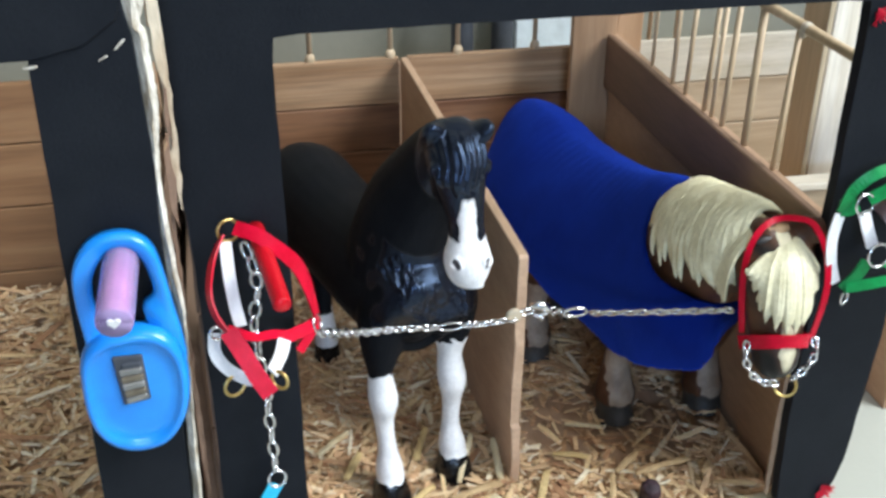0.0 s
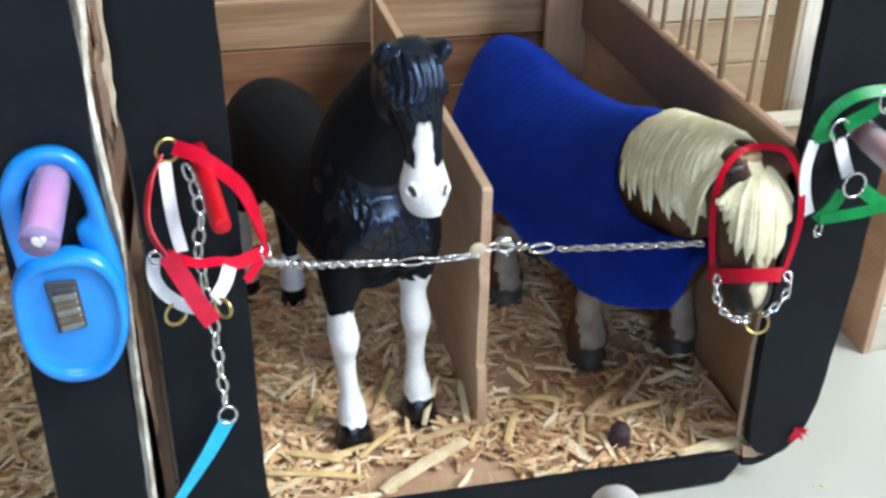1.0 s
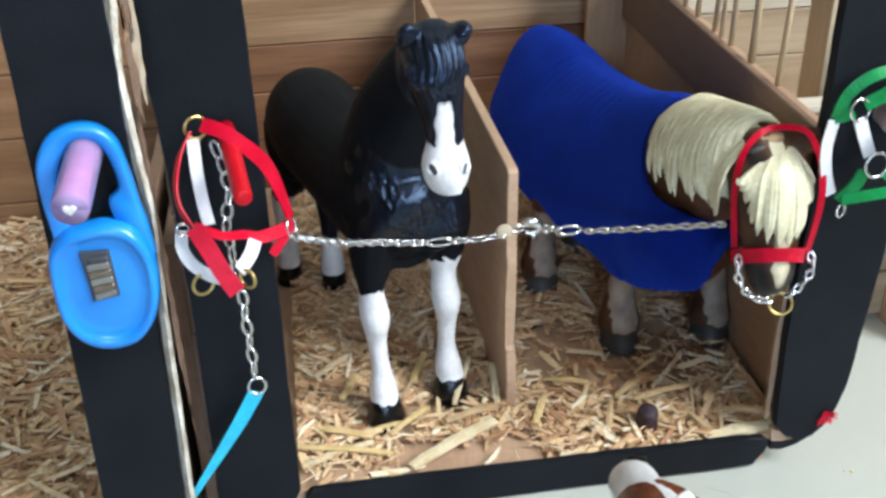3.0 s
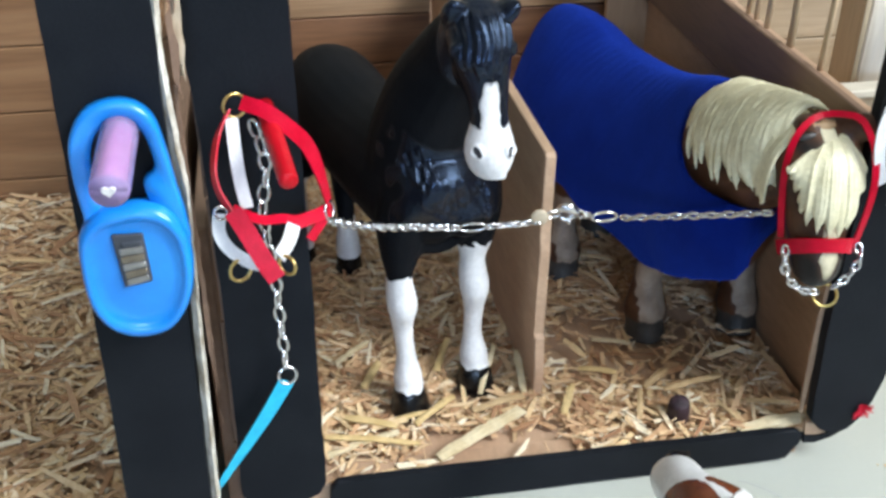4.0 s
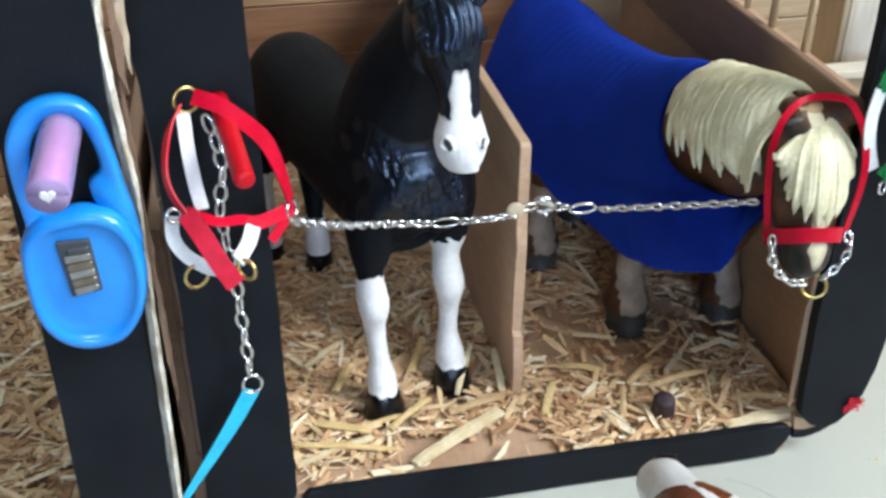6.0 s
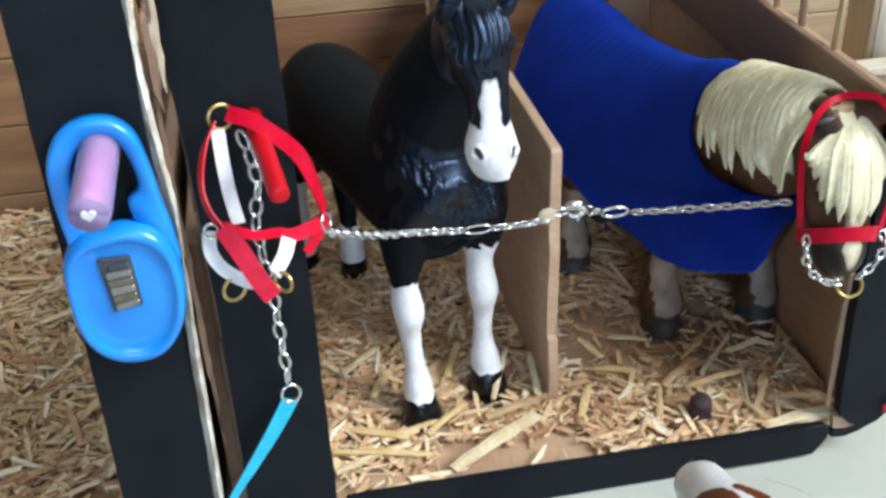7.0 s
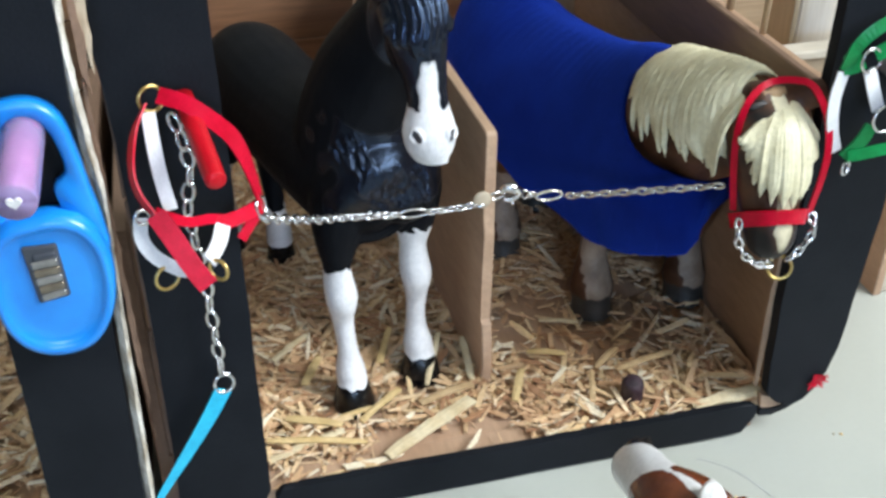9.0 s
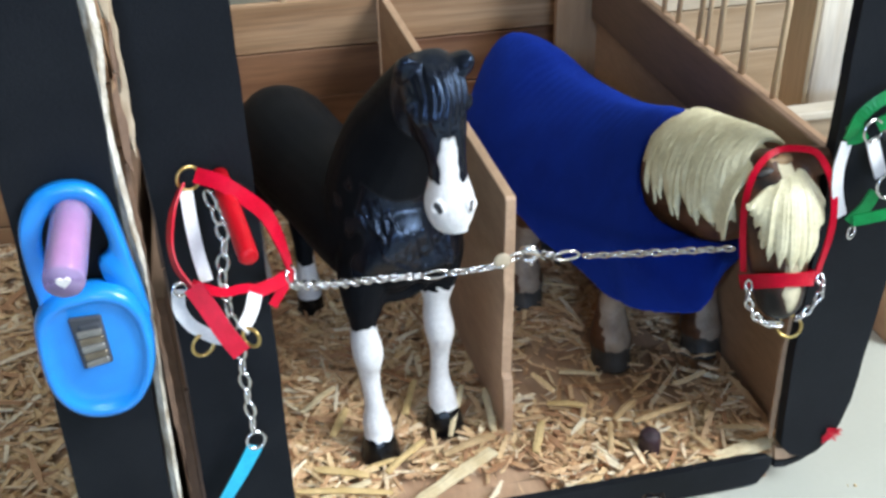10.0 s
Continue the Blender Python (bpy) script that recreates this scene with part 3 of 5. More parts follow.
def painted(name, skin, paint, mats, extra, base, label, category):
    """paint gives a coat for a place; extra: list of (bmesh, material slot) joined to the skin."""
    n = len(skin.vertices)
    slot = np.array([paint(v.co) for v in skin.vertices])
    edges = np.empty(len(skin.edges) * 2, int)
    skin.edges.foreach_get("vertices", edges)
    e0, e1 = edges[::2], edges[1::2]
    degree = np.bincount(edges, minlength=n).astype(float)
    b = bmesh.new()
    b.from_mesh(skin)
    masks = []
    for i in range(1, slot.max() + 1):
        m = (slot == i).astype(float)
        for _ in range(16 if i == 4 else 3):
            m = 0.4 * m + 0.6 * (np.bincount(e0, m[e1], n) + np.bincount(e1, m[e0], n)) / degree
        masks.append((b.verts.layers.float.new("coat_%d" % i), m))
    b.verts.ensure_lookup_table()
    for layer, m in masks:
        for v, x in zip(b.verts, m):
            v[layer] = x
    bpy.data.meshes.remove(skin)
    for e, k in extra:
        for f in e.faces:
            f.material_index = k
        bmesh.ops.recalc_face_normals(e, faces=e.faces)
        merge(b, e)
    for f in b.faces:
        f.smooth = True
    bmesh.ops.translate(b, verts=b.verts, vec=-Vector(base))
    me = bpy.data.meshes.new(name)
    b.to_mesh(me)
    b.free()
    for m in mats:
        me.materials.append(m)
    ob = new(name, me)
    ob.location = base
    return tagged(ob, label, category)


def wob(p, s, k):
    return noise.noise(Vector(p) * s + Vector((k, k * 2, 0)))


# black horse with white socks and blaze
b = bmesh.new()
loft(b, [(0.0555, 0.2765, 0.070, 0.006, 0.008), (0.0545, 0.2795, 0.071, 0.0135, 0.016), (0.052, 0.289, 0.071, 0.0155, 0.0190), (0.047, 0.305, 0.0690, 0.0165, 0.0185), (0.040, 0.335, 0.0665, 0.0175, 0.0172),
         (0.033, 0.360, 0.0664, 0.0183, 0.0180), (0.029, 0.380, 0.0656, 0.0176, 0.0180), (0.026, 0.3935, 0.0640, 0.0105, 0.0130)], (1, 0, 0), 5, 24)
blob(b, (0.0515, 0.2850, 0.0690), 0.0105, 0.0098, 0.0120, None, 20)
blob(b, (0.0615, 0.2855, 0.0685), 0.0085, 0.0090, 0.0105, None, 20)
loft(b, [(0.0490, 0.2990, 0.074, 0.0145, 0.0205), (0.0505, 0.2960, 0.084, 0.0150, 0.0190), (0.0522, 0.2925, 0.093, 0.0147, 0.0166), (0.0545, 0.2885, 0.102, 0.0140, 0.0148), (0.0575, 0.2825, 0.112, 0.0122, 0.0122), (0.0592, 0.2740, 0.1225, 0.0092, 0.0092), (0.0593, 0.2660, 0.1300, 0.0064, 0.0060)], (1, 0, 0), 5, 20)
loft(b, [(0.0592, 0.2650, 0.1342, 0.0050, 0.0046), (0.0597, 0.2612, 0.1312, 0.0078, 0.0072), (0.0600, 0.2582, 0.1262, 0.0079, 0.0073), (0.0606, 0.2556, 0.1195, 0.0063, 0.0066), (0.0612, 0.2535, 0.1135, 0.0049, 0.0055),
         (0.0612, 0.2514, 0.1092, 0.0048, 0.0054), (0.0609, 0.2494, 0.1045, 0.0063, 0.0060), (0.0611, 0.2484, 0.1005, 0.0059, 0.0056), (0.0616, 0.2482, 0.0974, 0.0042, 0.0042), (0.0618, 0.2482, 0.0960, 0.0020, 0.0020)], (1, 0, 0), 5, 20)
for lx, ly, kx, ky in ((0.0437, 0.2775, 0.0420, 0.2815), (0.0660, 0.2860, 0.0652, 0.2885)):
    loft(b, [(lx, ly, -0.0002, 0.0040, 0.0046), (lx, ly, 0.0004, 0.0064, 0.0070), (lx, ly + 0.0005, 0.0060, 0.0056, 0.0058), (lx, ly + 0.0014, 0.0092, 0.0046, 0.0048), (lx - 0.0003, ly + 0.0022, 0.0125, 0.0046, 0.0048), (lx - 0.0006, ly + 0.0030, 0.0200, 0.0031, 0.0034),
             (kx + 0.0004, ky, 0.0300, 0.0033, 0.0036), (kx + 0.0004, ky - 0.0008, 0.0375, 0.0047, 0.0050), (kx - 0.0002, ky - 0.0004, 0.0430, 0.0045, 0.0047), (kx - 0.0003, ky, 0.0485, 0.0040, 0.0045), (kx + 0.0002, ky + 0.001, 0.0540, 0.0058, 0.0064), (kx + 0.0012, ky + 0.003, 0.0640, 0.0078, 0.0090), (kx + 0.0022, ky + 0.006, 0.0740, 0.0070, 0.0100)], (1, 0, 0), 4, 14)
for lx, ly, ox in ((0.0320, 0.3615, 0.033), (0.0150, 0.3700, 0.022)):
    loft(b, [(lx, ly, 0.0, 0.0056, 0.0060), (lx, ly, 0.0055, 0.0048, 0.0050), (lx, ly + 0.002, 0.0120, 0.0046, 0.0046), (lx, ly + 0.005, 0.0220, 0.0034, 0.0038), (lx, ly + 0.010, 0.0330, 0.0046, 0.0058), (ox, ly + 0.009, 0.0440, 0.0070, 0.0090), (ox, ly + 0.005, 0.0560, 0.0110, 0.0140), (ox, ly + 0.006, 0.066, 0.0110, 0.0140)], (1, 0, 0), 4, 14)
loft(b, [(0.024, 0.392, 0.074, 0.003, 0.003), (0.022, 0.398, 0.066, 0.005, 0.005), (0.021, 0.399, 0.045, 0.006, 0.005), (0.021, 0.398, 0.025, 0.003, 0.003)], (1, 0, 0), 4, 10)
b = moulded(b, 0.0007, 10)
# cheek, lips and the rims of the nostrils
blob(b, (0.0595, 0.2600, 0.1205), 0.0062, 0.0060, 0.0075, None, 16)
for sx in (-1, 1):
    torus(b, (0.0610 + sx * 0.0041, 0.2448, 0.1046), 0.0014, 0.0007, (sx * 0.75, -1, 0.25), 1.0, 14, 6)
    blob(b, (0.0600 + sx * 0.0066, 0.2548, 0.1262), 0.0017, 0.0018, 0.0018)
    blob(b, (0.0600 + sx * 0.0064, 0.2544, 0.1280), 0.0020, 0.0016, 0.0008, Matrix.Rotation(sx * 0.4, 4, "Y"))
loft(b, [(0.0618, 0.2450, 0.0990, 0.0026, 0.0014), (0.0616, 0.2452, 0.0972, 0.0030, 0.0014)], (1, 0, 0), 2, 10)
loft(b, [(0.0560, 0.2622, 0.1300, 0.0036, 0.0034), (0.0545, 0.2596, 0.1332, 0.0042, 0.0030), (0.0533, 0.2572, 0.1360, 0.0030, 0.0022), (0.0527, 0.2560, 0.1380, 0.0010, 0.0009)], (1, 0, 0), 4, 12)
loft(b, [(0.0628, 0.2622, 0.1304, 0.0036, 0.0034), (0.0652, 0.2598, 0.1330, 0.0042, 0.0030), (0.0673, 0.2572, 0.1354, 0.0032, 0.0022), (0.0686, 0.2560, 0.1366, 0.0010, 0.0009)], (0.6, 0, 0.8), 4, 12)
# fur in low relief over the breast
skin = np.array([v.co[:] for v in b.verts if v.co.y < 0.292 and 0.055 < v.co.z < 0.100])
for k in range(150):
    u, w = random.random(), random.gauss(0, 0.42)
    x, z = 0.0452 + 0.0140 * u + 0.0046 * w, 0.0900 - 0.0215 * u + 0.0042 * w
    if k % 5 == 0:
        x, z = random.uniform(0.0600, 0.0680), random.uniform(0.0680, 0.0800)
    pts = []
    for q in (0.0, 0.5, 1.0):
        px, pz = x + 0.0010 * q, z - 0.0032 * q
        near = np.hypot(skin[:, 0] - px, skin[:, 2] - pz) < 0.0012
        pts.append((px, (skin[near, 1].min() if near.any() else 0.2800) + (0.0003, 0.0001, 0.0005)[int(q * 2)], pz))
    strand(b, pts, random.uniform(0.0004, 0.0005), 3, 6)
# sculpted forelock: thick wavy locks from the poll down to the blaze
for k in range(8):
    u = (k - 3.5) / 3.7 + random.uniform(-0.03, 0.03)
    low = 0.1190 + abs(u) * 0.0022 + (0.0018 if k % 2 else 0) + random.uniform(0, 0.0016)
    sway = 0.0004 + random.uniform(-0.0002, 0.0002)
    x0, back = 0.0600 + u * 0.0060, u * u * 0.0042
    rows = [(0.0594 + u * 0.0030, 0.2618, 0.1362), (x0 - sway, 0.2541 + back, 0.1342), (x0 + sway, 0.2507 + back, 0.1292), (x0 - sway, 0.2490 + back, 0.1244), (0.0606 + u * 0.0048, 0.2489 + back, low)]
    loft(b, [(*q, w * 0.7, w) for q, w in zip(rows, (0.0008, 0.0012, 0.0012, 0.0011, 0.0003))], (1, 0.2, 0), 4, 8)



def paint_black(p):
    jag = wob(p, 420, 1) * 0.0022
    if p.z < 0.0092 + jag * 0.4 and (p.y < 0.30 or p.z < 0.0080):
        return 2
    if p.y < 0.300 and p.z < (0.0485 if p.x < 0.055 else 0.0545) + jag:
        return 1
    if p.y > 0.34 and p.z < (0.021 if p.x > 0.024 else 0.034) + jag and p.y < 0.388:
        return 1
    if p.z > 0.090 and p.y < 0.2565:
        if p.z < 0.1092 + abs(p.x - 0.0609) * 0.10 + wob(p, 300, 4) * 0.0008:
            left_n, right_n = Vector((p.x - 0.0570, 0, p.z - 0.1046)), Vector((p.x - 0.0650, 0, p.z - 0.1042))
            inside = min(abs(left_n.x - left_n.z * -0.35) / 0.0009 + abs(left_n.z) / 0.0019, abs(right_n.x - right_n.z * 0.35) / 0.0008 + abs(right_n.z) / 0.0016)
            return 3 if inside < 1 and p.y < 0.2480 else 1
        if p.z < 0.1203 and abs(p.x - 0.0608) < 0.0024 - max(0, p.z - 0.1150) * 0.14 + wob(p, 500, 2) * 0.0004 and p.y < 0.2515:
            return 1
    # breast and face take the coat with the sky's blue glint painted in
    chest = p.y < 0.290 and 0.0665 + wob(p, 150, 8) * 0.004 < p.z < 0.092 + wob(p, 150, 6) * 0.006 and p.x > 0.040 + wob(p, 150, 9) * 0.006
    face = p.z > 0.108 and p.y < 0.2700
    return 4 if chest or face else 0


for v in b.verts:
    v.co.z = max(v.co.z, -0.0003)
painted("toy_horse", remeshed(b, 0.0004, 2), paint_black, [FIG_BLACK], [], (0.045, 0.33, 0.0),
        "glossy black toy horse with white blaze, muzzle and socks", "toy horse")

# brown pony with a cream mane
b = bmesh.new()
loft(b, [(0.1445, 0.2720, 0.060, 0.006, 0.010), (0.1435, 0.2770, 0.060, 0.0140, 0.020), (0.1430, 0.290, 0.060, 0.0185, 0.026), (0.1370, 0.330, 0.054, 0.0195, 0.025), (0.1270, 0.365, 0.053, 0.0200, 0.025), (0.1215, 0.385, 0.054, 0.0180, 0.024), (0.1185, 0.397, 0.054, 0.009, 0.014)], (1, 0, 0), 5, 24)
NECK = [(0.1480, 0.3010, 0.0720, 0.0175, 0.0175), (0.1452, 0.2880, 0.0770, 0.0175, 0.0175), (0.1458, 0.2745, 0.0825, 0.0162, 0.0158), (0.1472, 0.2640, 0.0885, 0.0135, 0.0125), (0.1485, 0.2570, 0.0940, 0.0090, 0.0085)]
loft(b, NECK, (0.9, 0.3, 0), 5, 22)
loft(b, [(0.1495, 0.2575, 0.1000, 0.0050, 0.0045), (0.1490, 0.2540, 0.0970, 0.0102, 0.0080), (0.1486, 0.2500, 0.0920, 0.0116, 0.0097), (0.1484, 0.2460, 0.0825, 0.0094, 0.0086), (0.1482, 0.2425, 0.0745, 0.0076, 0.0070),
         (0.1480, 0.2400, 0.0685, 0.0068, 0.0066), (0.1478, 0.2390, 0.0645, 0.0056, 0.0052), (0.1478, 0.2388, 0.0620, 0.0030, 0.0028)], (1, 0, 0), 5, 20)
loft(b, [(0.1530, 0.2525, 0.1003, 0.0040, 0.0040), (0.1562, 0.2482, 0.1022, 0.0042, 0.0030), (0.1597, 0.2452, 0.1036, 0.0032, 0.0020), (0.1626, 0.2430, 0.1048, 0.0009, 0.0009)], (0, 0.3, 1), 4, 10)
loft(b, [(0.1470, 0.2560, 0.0998, 0.0042, 0.0036), (0.1452, 0.2515, 0.1022, 0.0042, 0.0028), (0.1430, 0.2492, 0.1022, 0.0022, 0.0014)], (1, 0, 0), 4, 10)
for sx in (-1, 1):
    blob(b, (0.1492 + sx * 0.0096, 0.2475, 0.0930), 0.0014, 0.0022, 0.0020)
for lx, ly in ((0.1290, 0.3048), (0.1620, 0.3042), (0.1105, 0.3470), (0.1330, 0.3760)):
    ux = 0.138 if lx < 0.14 and ly < 0.33 else (0.156 if ly < 0.33 else lx + 0.008)
    loft(b, [(lx, ly - 0.001, 0.0, 0.0074, 0.0078), (lx, ly, 0.0060, 0.0066, 0.0068), (lx, ly + 0.001, 0.0105, 0.0076, 0.0074), (lx + 0.0005, ly + 0.003, 0.0165, 0.0060, 0.0062), (lx + 0.001, ly + 0.004, 0.0240, 0.0046, 0.0052), ((lx + ux) / 2, ly + 0.004, 0.0350, 0.0070, 0.0080), (ux, ly + 0.004, 0.050, 0.0090, 0.0100)], (1, 0, 0), 4, 14)


FEET = ((0.1290, 0.3048), (0.1620, 0.3042), (0.1105, 0.3470), (0.1330, 0.3760))


def paint_pony(p):
    if p.z < 0.0088 + wob(p, 400, 3) * 0.0012:
        return 3
    if p.z < 0.034:
        lx, ly = min(FEET, key=lambda f: (f[0] - p.x) ** 2 + (f[1] - p.y) ** 2)
        return 2 if abs(p.x - lx - 0.0006) < 0.0046 + wob(p, 350, 7) * 0.0016 and p.y < ly + 0.004 else 0
    if p.y < 0.2570 and ((p.x - 0.1430) / 0.0036) ** 2 + ((p.z - 0.0984) / 0.0021) ** 2 < 1:
        return 4
    if p.y < 0.250 and abs(p.x - 0.1488) > 0.0070 and (p.y - 0.2450) ** 2 + (p.z - 0.0885) ** 2 < 0.0021 ** 2:
        return 4
    if p.y < 0.262 and p.z < 0.103 and p.x > 0.136:
        if p.z < 0.0725:
            if abs(p.x - 0.1482) < min((p.z - 0.0640) * 0.36, 0.0026):
                return 1
            return 4
        if abs(p.x - 0.1485) < 0.0019 and p.y < 0.2520:
            return 1
        return 0
    if p.z > 0.0850 + wob(p, 300, 1) * 0.003 and p.y > 0.2600:
        return 1
    return 0


hair = bmesh.new()
# mane: locks from the crest over the near side of the neck
axis = smooth_path(NECK, 12)
for k in range(760):
    s = random.random() ** 0.9
    row = axis[min(int(s * (len(axis) - 3)) + 2, len(axis) - 1)]
    a, radius = Vector(row[:3]), row[3]
    start = random.uniform(-0.9, 0.6)
    lock = s * 13 + 0.3 * math.sin(s * 40)
    tip = 1 - abs(lock % 1 - 0.5) * 2
    end = 0.92 + 0.98 * s + 0.28 * tip - 0.12 * (int(lock) % 3 == 1) + 0.05 * random.random() - (0.3 if random.random() < 0.2 else 0)
    sideways = Vector((-0.966, -0.26, 0))
    pts = []
    for q in (0.0, 0.3, 0.6, 0.85, 1.0):
        ang = start + (end - start) * q
        r = radius + 0.0009 + random.random() * 0.0007 + 0.0010 * math.sin(math.pi * q) + 0.0022 * (1 - s)
        gather = (0.5 - lock % 1) * 0.0022 * q * q
        pts.append(a + Vector((0.0010, -0.0045 - gather, -0.0005)) * q + (Vector((0, 0.25, 0.97)) * math.cos(ang) + sideways * math.sin(ang)) * r)
    strand(hair, pts, 0.0005 + 0.0004 * random.random(), 4, 6)
# forelock: locks fanning down the face from between the ears, each gathered to a tip
for tip, broad, n in (((0.1376, 0.2440, 0.0922), 0.0018, 18), ((0.1382, 0.2432, 0.0906), 0.0018, 18), ((0.1394, 0.2424, 0.0876), 0.0018, 18), ((0.1402, 0.2412, 0.0848), 0.0017, 18), ((0.1408, 0.2400, 0.0820), 0.0017, 18), ((0.1418, 0.2378, 0.0798), 0.0019, 20), ((0.1438, 0.2354, 0.0787), 0.0020, 20), ((0.1464, 0.2340, 0.0780), 0.0021, 20), ((0.1490, 0.2340, 0.0778), 0.0021, 20), ((0.1516, 0.2350, 0.0792), 0.0020, 18), ((0.1540, 0.2376, 0.0862), 0.0018, 16), ((0.1556, 0.2408, 0.0920), 0.0016, 14)):
    tip = Vector(tip)
    lean = (tip.x - 0.1468) / 0.009
    root = Vector((0.1503 + 0.0016 * lean, 0.2528, 0.1026))
    brow = Vector((0.1496 + 0.0030 * lean, 0.2452 + 0.0008 * lean * lean, 0.1002 - 0.0006 * max(0, -lean)))
    side = Vector((0.1482 + 0.0074 * lean, 0.2396 + 0.0034 * lean * lean, 0.0962 - 0.0008 * abs(lean)))
    for k in range(n):
        u = random.uniform(-1, 1)
        off = Vector((u * broad, 0.25 * u * u * broad + random.uniform(-0.0004, 0.0003), 0))
        short = Vector((0, 0, random.uniform(0, 0.0014) + abs(u) * 0.0018))
        strand(hair, [root + off * 0.5, brow + off * 0.7, side + off, side.lerp(tip, 0.6) + Vector((0, -0.0012, 0.0004)) + off, tip + off * 0.3 + short], 0.0005 + 0.0004 * random.random(), 4, 6)
# the mane's last locks, close behind the halter
for k in range(150):
    u, w = random.random(), random.random()
    drop = 0.0800 + 0.0022 * abs((u * 3) % 1 - 0.5) + 0.0045 * u + random.uniform(0, 0.0012)
    back = 0.2492 + 0.0080 * u
    strand(hair, [(0.1480 - 0.004 * w, back + 0.0030, 0.1028 - 0.001 * w), (0.1432 - 0.002 * w, back + 0.0012, 0.1010), (0.1370 - 0.0008 * w, back, 0.0958), (0.1348 - 0.0008 * u, back - 0.0006, 0.0893), (0.1346 - 0.0010 * u, back - 0.0012, drop)], 0.0005 + 0.0004 * random.random(), 4, 6)
hollow = bmesh.new()
blob(hollow, (0.1434, 0.2480, 0.1006), 0.0034, 0.0015, 0.0015, Matrix.Rotation(-0.15, 4, "Y"))
blob(hollow, (0.1397, 0.2462, 0.0893), 0.0013, 0.0015, 0.0014)
tuft = bmesh.new()
for k in range(18):
    strand(tuft, [(0.1440 + k * 0.0004, 0.2508, 0.1036 + random.uniform(0, 0.0006)), (0.1446 + k * 0.00036, 0.2490, 0.1036), (0.1452 + k * 0.0003 + random.uniform(-0.0006, 0.0006), 0.2478, 0.1020)], 0.0005, 3, 5)
painted("toy_pony", remeshed(b, 0.0008, 4), paint_pony, [FIG_PONY, CREAM, EARTH, TUFT], [(moulded(hair, 0.0003, 0), 1), (hollow, 2), (moulded(tuft, 0.00036), 3)], (0.135, 0.33, 0.0),
        "brown toy pony with long cream mane and forelock in a rug", "toy pony")

# blue felt rug over the pony
b = bmesh.new()
loft(b, [(0.1460, 0.2660, 0.058, 0.006, 0.010), (0.1445, 0.2705, 0.058, 0.0160, 0.0210), (0.1430, 0.2800, 0.0590, 0.0210, 0.0320), (0.1425, 0.2950, 0.0590, 0.0220, 0.0350), (0.1410, 0.3100, 0.0560, 0.0230, 0.0338), (0.1370, 0.3300, 0.0538, 0.0235, 0.0312),
         (0.1310, 0.3500, 0.0532, 0.0240, 0.0308), (0.1260, 0.3680, 0.0538, 0.0240, 0.0312), (0.1218, 0.3840, 0.0565, 0.0228, 0.0325), (0.1190, 0.3980, 0.0585, 0.0180, 0.0290), (0.1175, 0.4050, 0.0580, 0.0080, 0.0150)], (1, 0, 0), 18, 132)


spine = smooth_path([(0.1460, 0.2660, 0.058), (0.1430, 0.2800, 0.0590), (0.1410, 0.3100, 0.0560), (0.1310, 0.3500, 0.0520), (0.1218, 0.3840, 0.0565), (0.1175, 0.4050, 0.0580)], 10)
for v in b.verts:
    c = min(spine, key=lambda q: abs(q[1] - v.co.y))
    dx, dz = (v.co.x - c[0]) / 0.0235, (v.co.z - c[2]) / 0.0310
    r = math.hypot(dx, dz)
    if dz > 0 and dx < 0 and r > 0.2:
        k = 1 / ((abs(dx) / r) ** 1.45 + (dz / r) ** 1.45) ** (1 / 1.45)
        v.co.x, v.co.z = c[0] + (v.co.x - c[0]) * k, c[2] + (v.co.z - c[2]) * k


def off_rug(p):
    """Above nought where there is cloth: over the hem and outside the neck opening."""
    low = 0.0315 - (p.y - 0.302) * (0.33 if p.y > 0.302 else 0.45) + max(0, p.x - 0.138) * 1.25 * min(1, max(0, (0.298 - p.y) / 0.02))
    d = p - Vector((0.1445, 0.2790, 0.0880))
    return min(p.z - low, (math.sqrt((d.x / 0.0212) ** 2 + (d.y / 0.0216) ** 2 + (d.z / 0.0228) ** 2) - 1) * 0.019)


bmesh.ops.delete(b, geom=[f for f in b.faces if off_rug(f.calc_center_median()) < 0], context="FACES")
bmesh.ops.recalc_face_normals(b, faces=b.faces)
for turn in range(12):
    rim = [v for v in b.verts if v.is_boundary]
    bmesh.ops.smooth_vert(b, verts=rim, factor=0.5)
    for v in rim:
        here = off_rug(v.co)
        slope = Vector([(off_rug(v.co + d) - here) / 0.0001 for d in (Vector((0.0001, 0, 0)), Vector((0, 0.0001, 0)), Vector((0, 0, 0.0001)))])
        if slope.length > 0.2 and turn < 10:
            v.co -= slope.normalized() * max(-0.0008, min(0.0008, here / slope.length))
bmesh.ops.solidify(b, geom=b.faces[:], thickness=-0.0012)
solo("horse_rug", b, FELT, "bright blue felt rug draped over the toy pony", "rug", smooth=True)

# the head of a third toy horse, standing on the table in front
b = bmesh.new()
HEAD = [(0.0988, 0.2030, 0.0340, 0.0030, 0.0030), (0.0983, 0.2012, 0.0365, 0.0056, 0.0052), (0.0975, 0.1965, 0.0398, 0.0063, 0.0062), (0.0965, 0.1910, 0.0430, 0.0061, 0.0064), (0.0962, 0.1850, 0.0452, 0.0068, 0.0070), (0.0968, 0.1785, 0.0468, 0.0091, 0.0086), (0.0980, 0.1715, 0.0490, 0.0095, 0.0090), (0.0995, 0.1655, 0.0505, 0.0075, 0.0070), (0.1000, 0.1620, 0.0510, 0.0040, 0.0040)]
loft(b, HEAD, (1, 0.1, 0), 5, 20)
